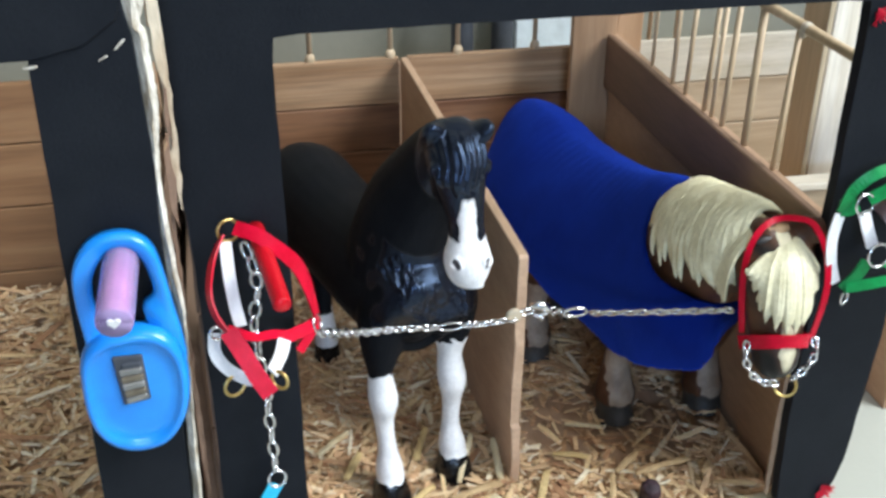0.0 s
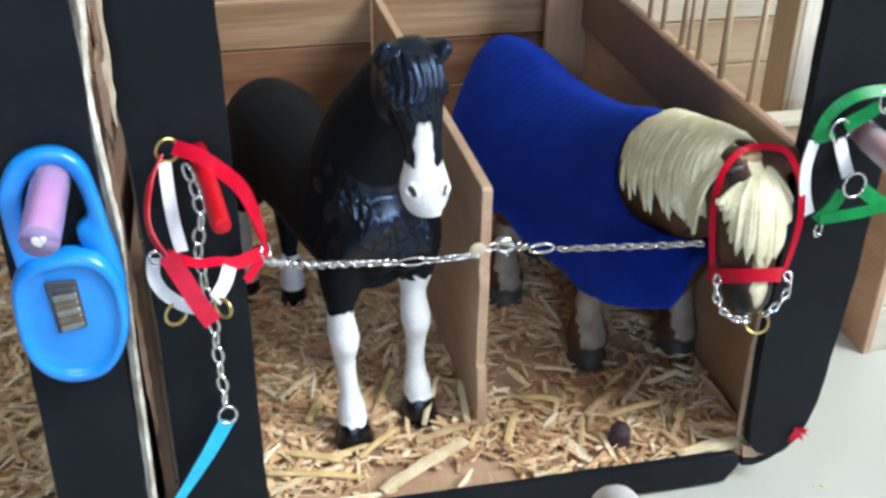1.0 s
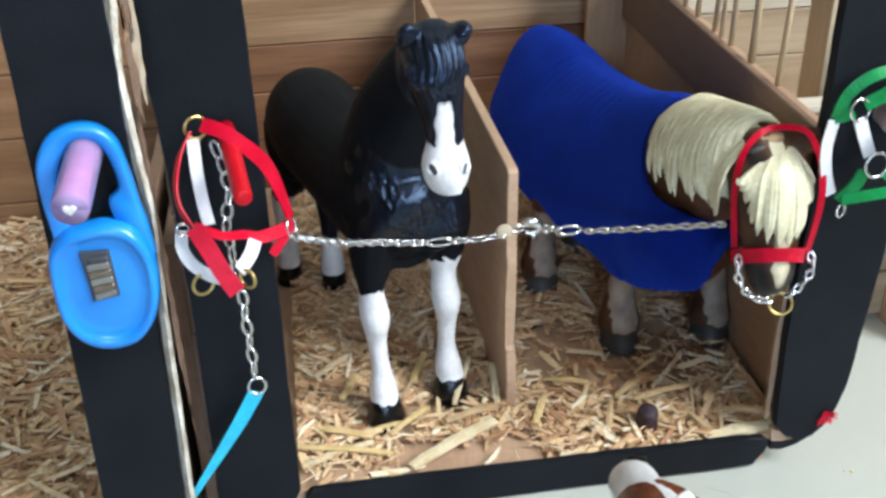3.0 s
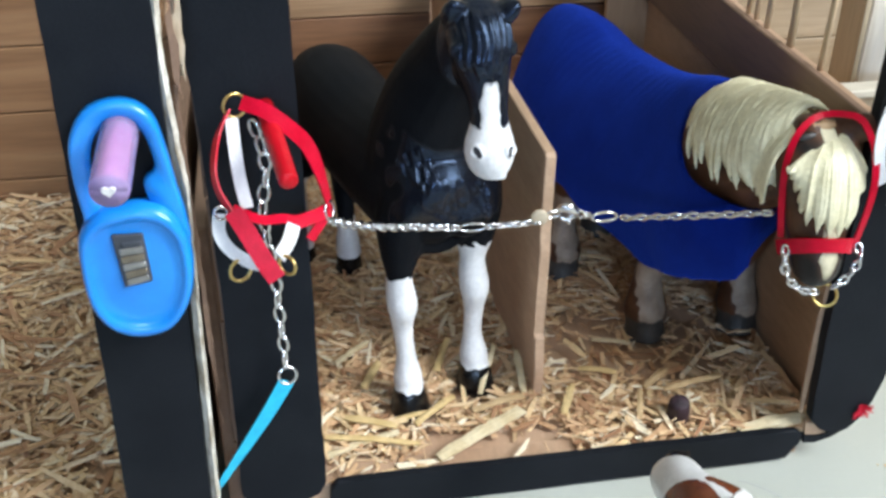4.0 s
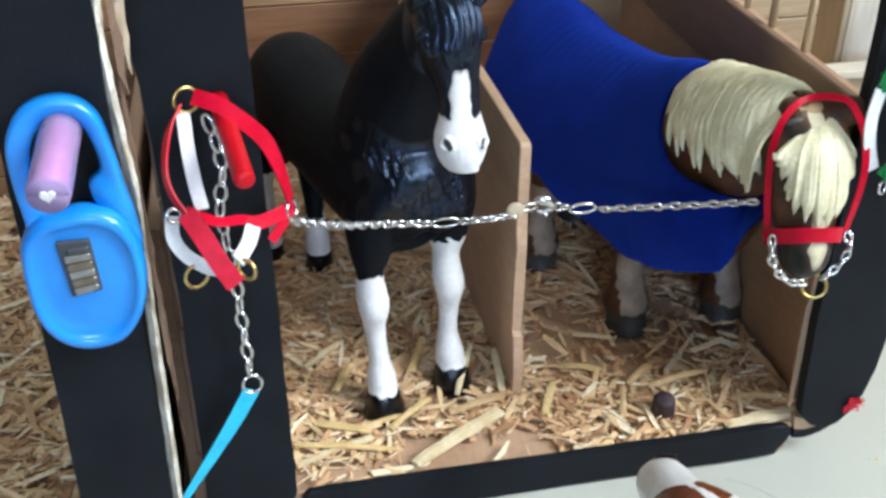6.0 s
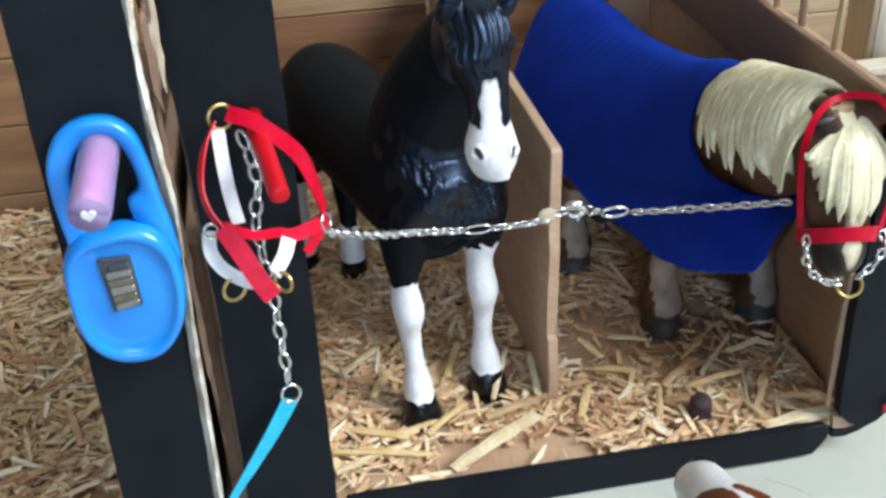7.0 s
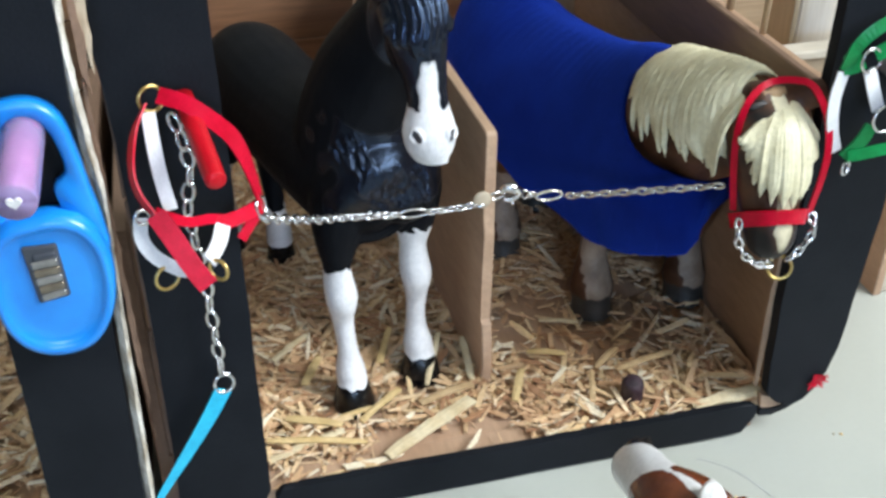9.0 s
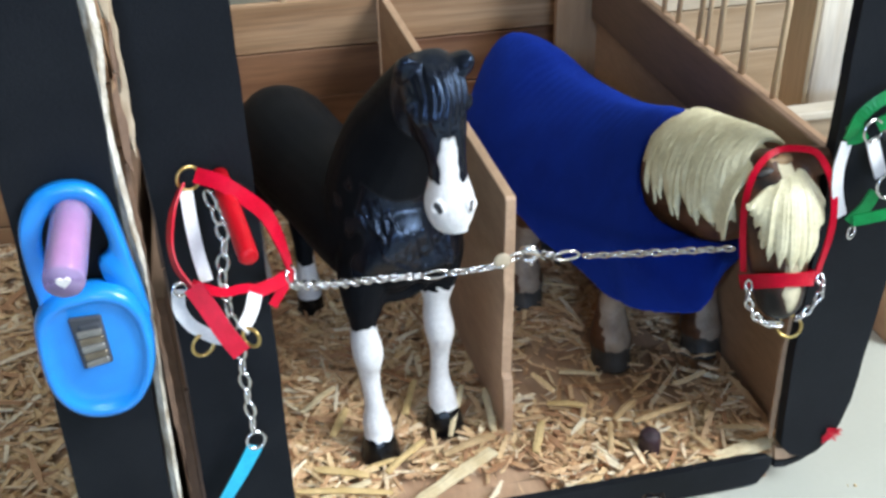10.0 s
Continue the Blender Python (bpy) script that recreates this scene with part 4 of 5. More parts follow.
loft(b, [(0.0990, 0.1740, 0.0515, 0.0070, 0.0085), (0.1010, 0.1640, 0.0440, 0.0078, 0.0120), (0.1030, 0.1520, 0.0350, 0.0100, 0.0150), (0.1060, 0.1360, 0.0300, 0.0150, 0.0165), (0.1120, 0.1100, 0.0280, 0.0160, 0.0165), (0.1190, 0.0830, 0.0290, 0.0150, 0.0155), (0.1210, 0.0760, 0.0280, 0.008, 0.009)], (1, 0.2, 0), 4, 16)
for lx, ly in ((0.0960, 0.1400), (0.1160, 0.1360), (0.1100, 0.0860), (0.1280, 0.0820)):
    loft(b, [(lx, ly, TZ, 0.0052, 0.0056), (lx, ly, TZ + 0.006, 0.0042, 0.0044), (lx, ly, TZ + 0.018, 0.0032, 0.0034), (lx, ly, TZ + 0.032, 0.0060, 0.0068), (lx, ly, 0.028, 0.0070, 0.0080)], (1, 0, 0), 3, 12)
for ex, ey, tx, ty, tz in ((0.0945, 0.1590, 0.0935, 0.1570, 0.0615), (0.1030, 0.1640, 0.1036, 0.1662, 0.0608)):
    loft(b, [(ex, ey, 0.0530, 0.0034, 0.0026), (ex * 0.4 + tx * 0.6, ey * 0.4 + ty * 0.6, 0.0575, 0.0030, 0.0020), (tx, ty, tz, 0.0012, 0.0010)], (1, 0.3, 0), 4, 10)


NOSTRILS = (Vector((0.0984, 0.2028, 0.0425)), Vector((0.1012, 0.2028, 0.0420)))
for c in NOSTRILS:
    blob(b, c, 0.0017, 0.0013, 0.0014)


def paint_bay(p):
    if min((p - c).length for c in NOSTRILS) < 0.0024:
        return 3
    if p.z < TZ + 0.006:
        return 3
    if p.z < TZ + 0.024:
        return 1
    if p.y > 0.165 and p.z > 0.028:
        if p.y > 0.1828 + abs(p.x - 0.0960) * 0.6:
            return 1
        if abs(p.x - 0.0960 - max(0, 0.1828 - p.y) * 0.17) < 0.0006 + max(0, 0.1828 - p.y) * 0.08 and p.z > 0.045:
            return 1
        return 0
    return 1 if p.y < 0.145 and wob(p, 60, 2) > 0.05 else 0


hair = bmesh.new()
for k in range(16):
    u = random.uniform(-1, 1)
    strand(hair, [(0.0965 + u * 0.0026, 0.1580, 0.0560), (0.0972 + u * 0.0024, 0.1640, 0.0592), (0.0986 + u * 0.0016, 0.1690, 0.0602), (0.1000, 0.1722, 0.0600 + random.uniform(0, 0.0008))], 0.0013, 4, 6)
for k in range(40):
    s = k / 39
    c = Vector((0.0990 + 0.006 * s, 0.1590 - 0.030 * s, 0.0585 - 0.012 * s))
    d = Vector((0.0080, 0.002 - 0.004 * s, -0.009 - 0.005 * random.random()))
    strand(hair, [c, c + d * 0.5 + Vector((0.001, random.uniform(-0.001, 0.001), 0.002)), c + d], 0.0011, 3, 6)
bay = painted("toy_horse", remeshed(b, 0.0008, 4), paint_bay, [FIG_BAY, HWHITE], [(moulded(hair, 0.0005), 1)], (0.11, 0.13, TZ),
        "glossy red-brown and white toy horse standing on the white table", "toy horse")
for v in bay.data.vertices:
    v.co = (v.co.x * 1.05 + 0.0047, v.co.y * 1.05 + 0.0044, max(0.0, v.co.z * 1.05 - 0.0125))

# ---- bedding ----


def bedding(name, count, x0, x1, y0, y1, label, bare=None, seed=1, fibres=0):
    """Loose flat splinters, each bent a little, heaped in a thin layer."""
    rng = np.random.default_rng(seed)
    verts, faces = [], []
    n = 0
    while n < count + fibres:
        x, y = rng.uniform(x0, x1), rng.uniform(y0, y1)
        if bare and rng.random() < bare(x, y):
            continue
        n += 1
        length = rng.choice([0.0028, 0.005, 0.009, 0.015], p=[0.28, 0.34, 0.27, 0.11]) * rng.uniform(0.7, 1.3)
        wide = rng.uniform(0.0005, 0.0017) * (1 + length * 28)
        if n > count:
            length, wide = rng.uniform(0.003, 0.010), rng.uniform(0.00025, 0.0006)
        thick = rng.uniform(0.00015, 0.0004)
        turn, tilt, bend = rng.uniform(0, math.pi), rng.normal(0, 0.085), rng.uniform(-0.06, 0.09)
        cx, sx = math.cos(turn), math.sin(turn)
        z = 0.0002 + rng.uniform(0, 1) ** 1.5 * 0.0032 + abs(tilt) * length / 2
        base = len(verts)
        for i, t in enumerate((-0.5, 0.0, 0.5)):
            w = wide * (1.0 if i == 1 else rng.uniform(0.35, 1.0)) / 2
            skew = rng.uniform(-0.3, 0.3) * wide
            for a, up in ((-1, 0), (1, 0), (1, 1), (-1, 1)):
                u, v = t * length + (skew * a if i != 1 else 0), a * w
                verts.append((min(max(x + u * cx - v * sx, x0), x1), min(max(y + u * sx + v * cx, y0), y1), max(0.0, z + t * length * tilt + up * thick - (bend * length * 0.3 if i == 1 else 0) + a * wide * 0.1 * math.sin(turn * 9))))
        for r in (0, 4):
            for k in range(4):
                faces.append((base + r + k, base + r + (k + 1) % 4, base + r + 4 + (k + 1) % 4, base + r + 4 + k))
        faces += [(base + 3, base + 2, base + 1, base), (base + 8, base + 9, base + 10, base + 11)]
    me = bpy.data.meshes.new(name)
    me.from_pydata(verts, [], faces)
    me.materials.append(STRAW)
    return tagged(new(name, me), label, "bedding", kind="stuff")


def front_bare(x, y):
    """How bare the floor is: clear by the front edge, thin round the pony's feet, pushed aside by the hooves."""
    if min(math.hypot(x - 0.0437, y - 0.2745), math.hypot(x - 0.0660, y - 0.2835)) < 0.0098:
        return 0.96
    if y < 0.2640 and 0.046 < x < 0.090:
        return 0.985
    if y < 0.2580:
        return 0.45 if x > 0.09 else 0.75
    hole = ((x - 0.128) / 0.038) ** 2 + ((y - 0.300) / 0.026) ** 2
    return 0.82 if hole < 1 else 0.0


bedding("wood_shavings", 8600, 0.0150, 0.1660, 0.2475, 0.4540, "pale brown wood shavings and straw splinters covering the stall floor", front_bare, 3, 5200)
bedding("wood_shavings", 5200, -0.1500, -0.0210, 0.2360, 0.4390, "pale brown wood shavings covering the neighbouring stall floor", None, 4, 1800)

# single splinters that lie on top of the bedding at the front
def splinter(a, b, wide, z0=0.003, z1=0.003, thick=0.0006):
    bm = bmesh.new()
    a, b = Vector((*a, z0 + 0.0014)), Vector((*b, z1 + 0.0014))
    d = b - a
    side = Vector((-d.y, d.x, 0)).normalized()
    rings = []
    for i in range(7):
        t = i / 6
        w = wide / 2 * (0.55 + 0.45 * random.random() if i in (0, 6) else 0.9 + 0.2 * random.random())
        c = a + d * t + side * random.uniform(-1, 1) * wide * 0.06 + Vector((0, 0, math.sin(t * math.pi) * 0.0005))
        rings.append([bm.verts.new(c + side * w * p + Vector((0, 0, thick * q))) for p, q in ((-1, 0), (1, 0), (1, 0.8), (0.1, 1.2), (-1, 0.9))])
    for r0, r1 in zip(rings, rings[1:]):
        for k in range(5):
            bm.faces.new((r0[k], r0[(k + 1) % 5], r1[(k + 1) % 5], r1[k]))
    bm.faces.new(rings[0][::-1])
    bm.faces.new(rings[-1])
    m = SPLIT[0 if wide > 0.004 else random.randrange(3)]
    return solo("straw_splinter", bm, m, "long pale wood splinter lying on the bedding", "splinter", "loose splinters")


SPLIT = [surface("pale_splinter", (0.60, 0.46, 0.26), (0.80, 0.68, 0.46), 150, 0.6, 0.0003, 0.5, (1, 1, 1), grain=5),
         surface("yellow_splinter", (0.58, 0.40, 0.17), (0.76, 0.56, 0.28), 150, 0.6, 0.0003, 0.5, (1, 1, 1), grain=5),
         surface("tan_splinter", (0.46, 0.30, 0.15), (0.64, 0.46, 0.26), 150, 0.6, 0.0003, 0.5, (1, 1, 1), grain=5)]
for a, b, w, z0, z1 in (((0.0486, 0.2514), (0.0771, 0.2674), 0.0044, 0.001, 0.0025), ((0.0163, 0.2636), (0.0441, 0.2586), 0.0022, 0.003, 0.001), ((0.0657, 0.2762), (0.0735, 0.2930), 0.0018, 0.003, 0.0085), ((0.1221, 0.2657), (0.1418, 0.2690), 0.0022, 0.0058, 0.0064),
                        ((0.1410, 0.2490), (0.1620, 0.2508), 0.0034, 0.0005, 0.0028), ((0.0383, 0.2698), (0.0492, 0.2710), 0.0018, 0.0015, 0.002), ((0.0166, 0.2583), (0.0383, 0.2636), 0.0024, 0.0005, 0.0022), ((0.0797, 0.2760), (0.0815, 0.2950), 0.0022, 0.002, 0.004),
                        ((0.0437, 0.2663), (0.0571, 0.2752), 0.0022, 0.002, 0.004), ((0.0219, 0.2986), (0.0336, 0.3081), 0.0020, 0.003, 0.004), ((0.1089, 0.2997), (0.1207, 0.2943), 0.0018, 0.002, 0.003), ((0.0900, 0.2647), (0.0955, 0.2760), 0.0024, 0.001, 0.003),
                        ((0.0229, 0.2728), (0.0383, 0.2660), 0.0028, 0.002, 0.002), ((0.0620, 0.2690), (0.0790, 0.2735), 0.0026, 0.0025, 0.003), ((0.1180, 0.2720), (0.1280, 0.2790), 0.0024, 0.002, 0.003), ((0.1480, 0.2620), (0.1600, 0.2560), 0.0022, 0.001, 0.003),
                        ((0.1000, 0.2850), (0.1110, 0.2800), 0.0024, 0.002, 0.003), ((0.0300, 0.2850), (0.0360, 0.2960), 0.0026, 0.003, 0.004), ((0.0540, 0.2900), (0.0600, 0.3050), 0.0024, 0.003, 0.004), ((0.1120, 0.2580), (0.1160, 0.2700), 0.0018, 0.001, 0.003)):
    splinter(a, b, w, z0, z1)
b = bmesh.new()
loft(b, [(0.1246, 0.2590, 0.0005, 0.0028, 0.0028), (0.1246, 0.2588, 0.0016, 0.0034, 0.0034), (0.1243, 0.2580, 0.0068, 0.0034, 0.0034), (0.1241, 0.2576, 0.0090, 0.0028, 0.0028), (0.1240, 0.2574, 0.0097, 0.0010, 0.0010)], (1, 0, 0), 4, 14)
solo("feed_pellet", b, PELLET, "dark purple feed pellet lying in the straw", "pellet", smooth=True)

# a frayed bundle of fibres by the corner post
b = bmesh.new()
for k in range(46):
    u = random.uniform(-1, 1)
    e = Vector((0.1615 + random.uniform(-0.002, 0.0012), 0.2502 + u * 0.0018, 0.0026 + random.uniform(0, 0.0016)))
    a = Vector((0.1400 + random.uniform(0, 0.012), 0.2496 + u * 0.0014 + random.uniform(-0.0006, 0.0006), 0.0024 + random.uniform(0, 0.0012)))
    ribbon(b, [a, a.lerp(e, 0.5) + Vector((0, random.uniform(-0.0006, 0.0006), 0.0009)), e], random.uniform(0.0004, 0.0009), 0.0002, (0, -0.4, 1), 3)
solo("frayed_splinter", b, SPLIT[0], "frayed pale wood splinter lying by the black post", "splinter", "loose splinters")

# ---- tack: pegs, halters, chains and the clip ----


def clear_plastic(name, colour, clear=0.88):
    m, nodes, links, b = principled(name)
    vec = coords(nodes, links)
    f = noise_node(nodes, links, vec, 260, 4, 0.6)
    links.new(ramp(nodes, links, f, [(0.3, colour), (0.7, tuple(min(1, c * 1.1) for c in colour))]), b.inputs["Base Color"])
    b.inputs["Roughness"].default_value, b.inputs["Transmission Weight"].default_value, b.inputs["IOR"].default_value = 0.22, clear, 1.22
    return m


TUBE = clear_plastic("cloudy_clear_plastic", (0.80, 0.76, 0.84), 0.66)
GLUE = clear_plastic("yellowed_clear_glue", (0.66, 0.56, 0.42), 0.40)
PINKTUBE = clear_plastic("cloudy_pink_plastic", (0.70, 0.55, 0.90), 0.70)
PINKCORE = surface("pink_glitter_plastic", (0.66, 0.13, 0.34), (0.80, 0.30, 0.50), 900, 0.35, 0.0002, 0.4, grain=3)


def tube_peg(name, a, b, r, core, label, shell=None):
    t = thing(name, a, label, "peg")
    a, b = Vector(a), Vector(b)
    d = (b - a).normalized()
    bm = bmesh.new()
    loft(bm, [(*a, r, r), (*(a + (b - a) * 0.5), r, r), (*(b - d * 0.0008), r, r), (*b, r * 0.9, r * 0.9)], (1, 0, 0), 2, 24)
    part("tube", bm, shell or TUBE, t, smooth=True)
    bm = bmesh.new()
    rod(bm, a + d * 0.0005, b - d * 0.0010, r * 0.5, 14)
    part("core", bm, core, t, smooth=True)
    return t, b, d


peg, end, d = tube_peg("tube_peg", (-0.0212, 0.2300, 0.1245), (-0.0219, 0.2072, 0.1206), 0.0039, PINKCORE, "cloudy pink plastic tube peg on the black post", PINKTUBE)
# a small pale heart on the end of the tube
bm = bmesh.new()
face_x = Vector((1, 0, 0))
face_z = d.cross(face_x).normalized() * -1
if face_z.z < 0:
    face_z = -face_z
flat, raised = [], []
for k in range(28):
    q = 2 * math.pi * k / 28
    hx, hz = 16 * math.sin(q) ** 3, 13 * math.cos(q) - 5 * math.cos(2 * q) - 2 * math.cos(3 * q) - math.cos(4 * q) + 2
    flat.append(bm.verts.new(end + d * 0.0001 + (face_x * hx + face_z * hz) * 0.00009))
    raised.append(bm.verts.new(end + d * 0.0006 + (face_x * hx + face_z * hz) * 0.00008))
bm.faces.new(flat[::-1])
bm.faces.new(raised)
for k in range(28):
    bm.faces.new((flat[k], flat[(k + 1) % 28], raised[(k + 1) % 28], raised[k]))
part("heart", bm, HWHITE, peg, "small white heart")

bm = bmesh.new()
loft(bm, [(0.0080, 0.2435, 0.1205, 0.0021, 0.0021), (0.0102, 0.2280, 0.1180, 0.0021, 0.0021), (0.0118, 0.2165, 0.1162, 0.0021, 0.0021), (0.0120, 0.2148, 0.1159, 0.0018, 0.0018), (0.0121, 0.2144, 0.1158, 0.0008, 0.0008)], (1, 0, 0), 4, 16)
solo("peg", bm, REDPL, "round red plastic peg on the black post", "peg", smooth=True)
tube_peg("tube_peg", (0.1751, 0.2435, 0.1105), (0.1762, 0.2200, 0.1082), 0.0037, REDPL, "cloudy clear plastic tube peg with a red core")

# blue plastic clip hung on the tube peg
clip = thing("plastic_clip", (-0.0225, 0.2300, 0.076), "sky blue plastic clip with a wire spring", "clip")


def rings_mesh(rows, close=True):
    """rows of outlines [(x, y, z), ...] joined in order."""
    bm = bmesh.new()
    rr = [[bm.verts.new(p) for p in r] for r in rows]
    n = len(rr[0])
    for r0, r1 in zip(rr, rr[1:] + ([rr[0]] if close else [])):
        for k in range(n):
            bm.faces.new((r0[k], r0[(k + 1) % n], r1[(k + 1) % n], r1[k]))
    if not close:
        bm.faces.new(rr[0][::-1])
        bm.faces.new(rr[-1])
    return bm


def at_y(outline, y):
    return [(x, y, z) for x, z in outline]


def closed_curve(pts, n):
    """n points evenly along a smooth closed outline."""
    k = len(pts)
    p = smooth_path([pts[-2], pts[-1], *pts, pts[0], pts[1]], 12)[24:-24]
    p = p[:k * 12]
    run = np.concatenate([[0], np.cumsum(np.linalg.norm(np.diff(np.vstack([p, p[:1]]), axis=0), axis=1))])
    q = np.vstack([p, p[:1]])
    return [tuple(np.interp(run[-1] * i / n, run, q[:, c]) for c in range(2)) for i in range(n)]


def inset(outline, k):
    """The outline drawn in by the part k towards its middle."""
    cx, cz = sum(p[0] for p in outline) / len(outline), sum(p[1] for p in outline) / len(outline)
    return [(cx + (x - cx) * k, cz + (z - cz) * k) for x, z in outline]


ARCH = [(-0.0313, 0.0990), (-0.0317, 0.1050), (-0.0323, 0.1140), (-0.0318, 0.1222), (-0.0286, 0.1283), (-0.0236, 0.1308), (-0.0181, 0.1303), (-0.0143, 0.1266), (-0.0127, 0.1195), (-0.0116, 0.1110), (-0.0104, 0.1025), (-0.0110, 0.0960), (-0.0210, 0.0940)]
HOLE = [(-0.0262, 0.1050), (-0.0278, 0.1085), (-0.0284, 0.1141), (-0.0279, 0.1196), (-0.0253, 0.1245), (-0.0213, 0.1263), (-0.0177, 0.1246), (-0.0160, 0.1198), (-0.0157, 0.1150), (-0.0182, 0.1124), (-0.0180, 0.1087), (-0.0168, 0.1050), (-0.0215, 0.1030)]
outer, inner = closed_curve(ARCH, 64), closed_curve(HOLE, 64)
part("loop", rings_mesh([at_y(outer, 0.2290), at_y(outer, 0.2268), at_y(inset(outer, 0.97), 0.2258), at_y(inset(outer, 0.93), 0.2256), at_y(inset(inner, 1.14), 0.2262), at_y(inset(inner, 1.04), 0.2270), at_y(inner, 0.2276), at_y(inner, 0.2290)]), BLUEP, clip, smooth=True)
DISC = closed_curve([(-0.0205, 0.1081), (-0.0143, 0.1063), (-0.0107, 0.1002), (-0.0103, 0.0902), (-0.0126, 0.0816), (-0.0173, 0.0758), (-0.0244, 0.0746), (-0.0302, 0.0776), (-0.0334, 0.0843), (-0.0339, 0.0941), (-0.0327, 0.1022), (-0.0276, 0.1070)], 56)
rows = [at_y(inset(DISC, k), y) for k, y in ((0.97, 0.2288), (1.0, 0.2272), (1.0, 0.2250), (0.975, 0.2236), (0.93, 0.2228), (0.87, 0.2226), (0.82, 0.2232), (0.77, 0.2238), (0.60, 0.2238), (0.30, 0.2237))]
part("disc", rings_mesh(rows, False), BLUEP, clip, smooth=True)
SLOT = [(-0.0262, 0.1019), (-0.0196, 0.1018), (-0.0191, 0.0897), (-0.0252, 0.0887)]
part("window", board(SLOT, 0.2229, 0.2242, 0.0003), DARK, clip, "dark slot")
for k, (f0, f1, m) in enumerate(((0.10, 0.22, DARK), (0.23, 0.37, STEEL), (0.38, 0.52, COIL), (0.53, 0.67, STEEL), (0.68, 0.82, COIL), (0.83, 0.96, STEEL))):
    def on_slot(u, f):
        return tuple((SLOT[0][c] * (1 - f) + SLOT[3][c] * f) * (1 - u) + (SLOT[1][c] * (1 - f) + SLOT[2][c] * f) * u for c in range(2))
    tip = 0.25 if k == 0 else 0.12
    part("spring_coil", board([on_slot(tip, f0 + 0.02), on_slot(0.93, f0), on_slot(0.93, f1), on_slot(tip, f1 + 0.02)], 0.2224, 0.2231, 0.00035), m, clip, smooth=False)

# chain links: one mesh for each size
LINKS = {}


def link_mesh(length, wide, wire):
    key = (length, wide, wire)
    if key not in LINKS:
        bm = bmesh.new()
        rows = []
        for k in range(16):
            q = 2 * math.pi * k / 16
            px, py = math.cos(q) * (length / 2 - wire) , math.sin(q) * (wide / 2 - wire)
            n = Vector((math.cos(q) / length, math.sin(q) / wide, 0)).normalized()
            rows.append([bm.verts.new(Vector((px, py, 0)) + n * wire * math.cos(a) + Vector((0, 0, wire * math.sin(a)))) for a in (2 * math.pi * j / 6 for j in range(6))])
        for i in range(16):
            for j in range(6):
                bm.faces.new((rows[i][j], rows[(i + 1) % 16][j], rows[(i + 1) % 16][(j + 1) % 6], rows[i][(j + 1) % 6]))
        LINKS[key] = to_mesh("link", bm, CHROME, True)
    return LINKS[key]


def put_link(parent, centre, along, roll, length, wide, wire, name="link"):
    ob = hang(new(name, link_mesh(length, wide, wire)), parent)
    x = Vector(along).normalized()
    up = Vector((0, -1, 0)) if abs(x.y) < 0.8 else Vector((0, 0, 1))
    zz = (up - x * up.dot(x)).normalized()
    m = Matrix((x, zz.cross(x), zz)).transposed().to_4x4()
    ob.matrix_basis = Matrix.Translation(centre) @ m @ Matrix.Rotation(roll, 4, "X")
    return ob


def chain(parent, pts, length, wide, wire, pitch, roll0=0.0, step=radians(90), jitter=0.15):
    p = smooth_path(pts, 24) if len(pts) > 2 else np.array([np.array(pts[0]) + (np.array(pts[1]) - np.array(pts[0])) * t for t in np.linspace(0, 1, 40)])
    run = np.concatenate([[0], np.cumsum(np.linalg.norm(np.diff(p, axis=0), axis=1))])
    count = max(2, int(run[-1] / pitch))
    for i in range(count):
        at = (i + 0.5) / count * run[-1]
        c = [np.interp(at, run, p[:, k]) for k in range(3)]
        e = [np.interp(min(at + pitch / 2, run[-1]), run, p[:, k]) - np.interp(max(at - pitch / 2, 0), run, p[:, k]) for k in range(3)]
        put_link(parent, c, e, roll0 + (i % 2) * step + random.uniform(-jitter, jitter), length, wide, wire)


tether = thing("tether_chain", (0.0815, 0.2735, 0.066), "thin silver curb chain tied through the divider board", "chain")
chain(tether, [(0.0200, 0.2390, 0.0925), (0.0320, 0.2560, 0.0800), (0.0450, 0.2690, 0.0712), (0.0580, 0.2742, 0.0668)], 0.0040, 0.0031, 0.00047, 0.0025, radians(30), radians(72), 0.08)
put_link(tether, (0.0621, 0.2742, 0.0666), (1, 0, 0), 0, 0.0085, 0.0032, 0.0004)
chain(tether, [(0.0660, 0.2740, 0.0666), (0.0735, 0.2738, 0.0666), (0.0815, 0.2736, 0.0672)], 0.0036, 0.0026, 0.00045, 0.0024, 0.3)
bm = bmesh.new()
blob(bm, (0.0812, 0.2738, 0.0682), 0.0027, 0.0009, 0.0026)
part("glue_blob", bm, GLUE, divider, "clear glue", smooth=True)
put_link(tether, (0.0857, 0.2765, 0.0673), (1, 0.15, 0.0), 0.35, 0.0064, 0.0036, 0.00048)
# lobster clasp: rounded body, curved jaw below it and an eye
bm = bmesh.new()
loft(bm, [(0.0872, 0.2768, 0.0684, 0.0007, 0.0005), (0.0886, 0.2764, 0.0692, 0.0013, 0.0010), (0.0906, 0.2762, 0.0690, 0.0016, 0.0012), (0.0923, 0.2764, 0.0677, 0.0012, 0.0010), (0.0935, 0.2767, 0.0667, 0.0006, 0.0006)], (0, 0, 1), 5, 14)
loft(bm, [(0.0880, 0.2764, 0.0662, 0.0005, 0.0004), (0.0895, 0.2761, 0.0656, 0.0007, 0.0006), (0.0913, 0.2762, 0.0660, 0.0008, 0.0007), (0.0930, 0.2766, 0.0667, 0.0006, 0.0005)], (0, 0, 1), 5, 10)
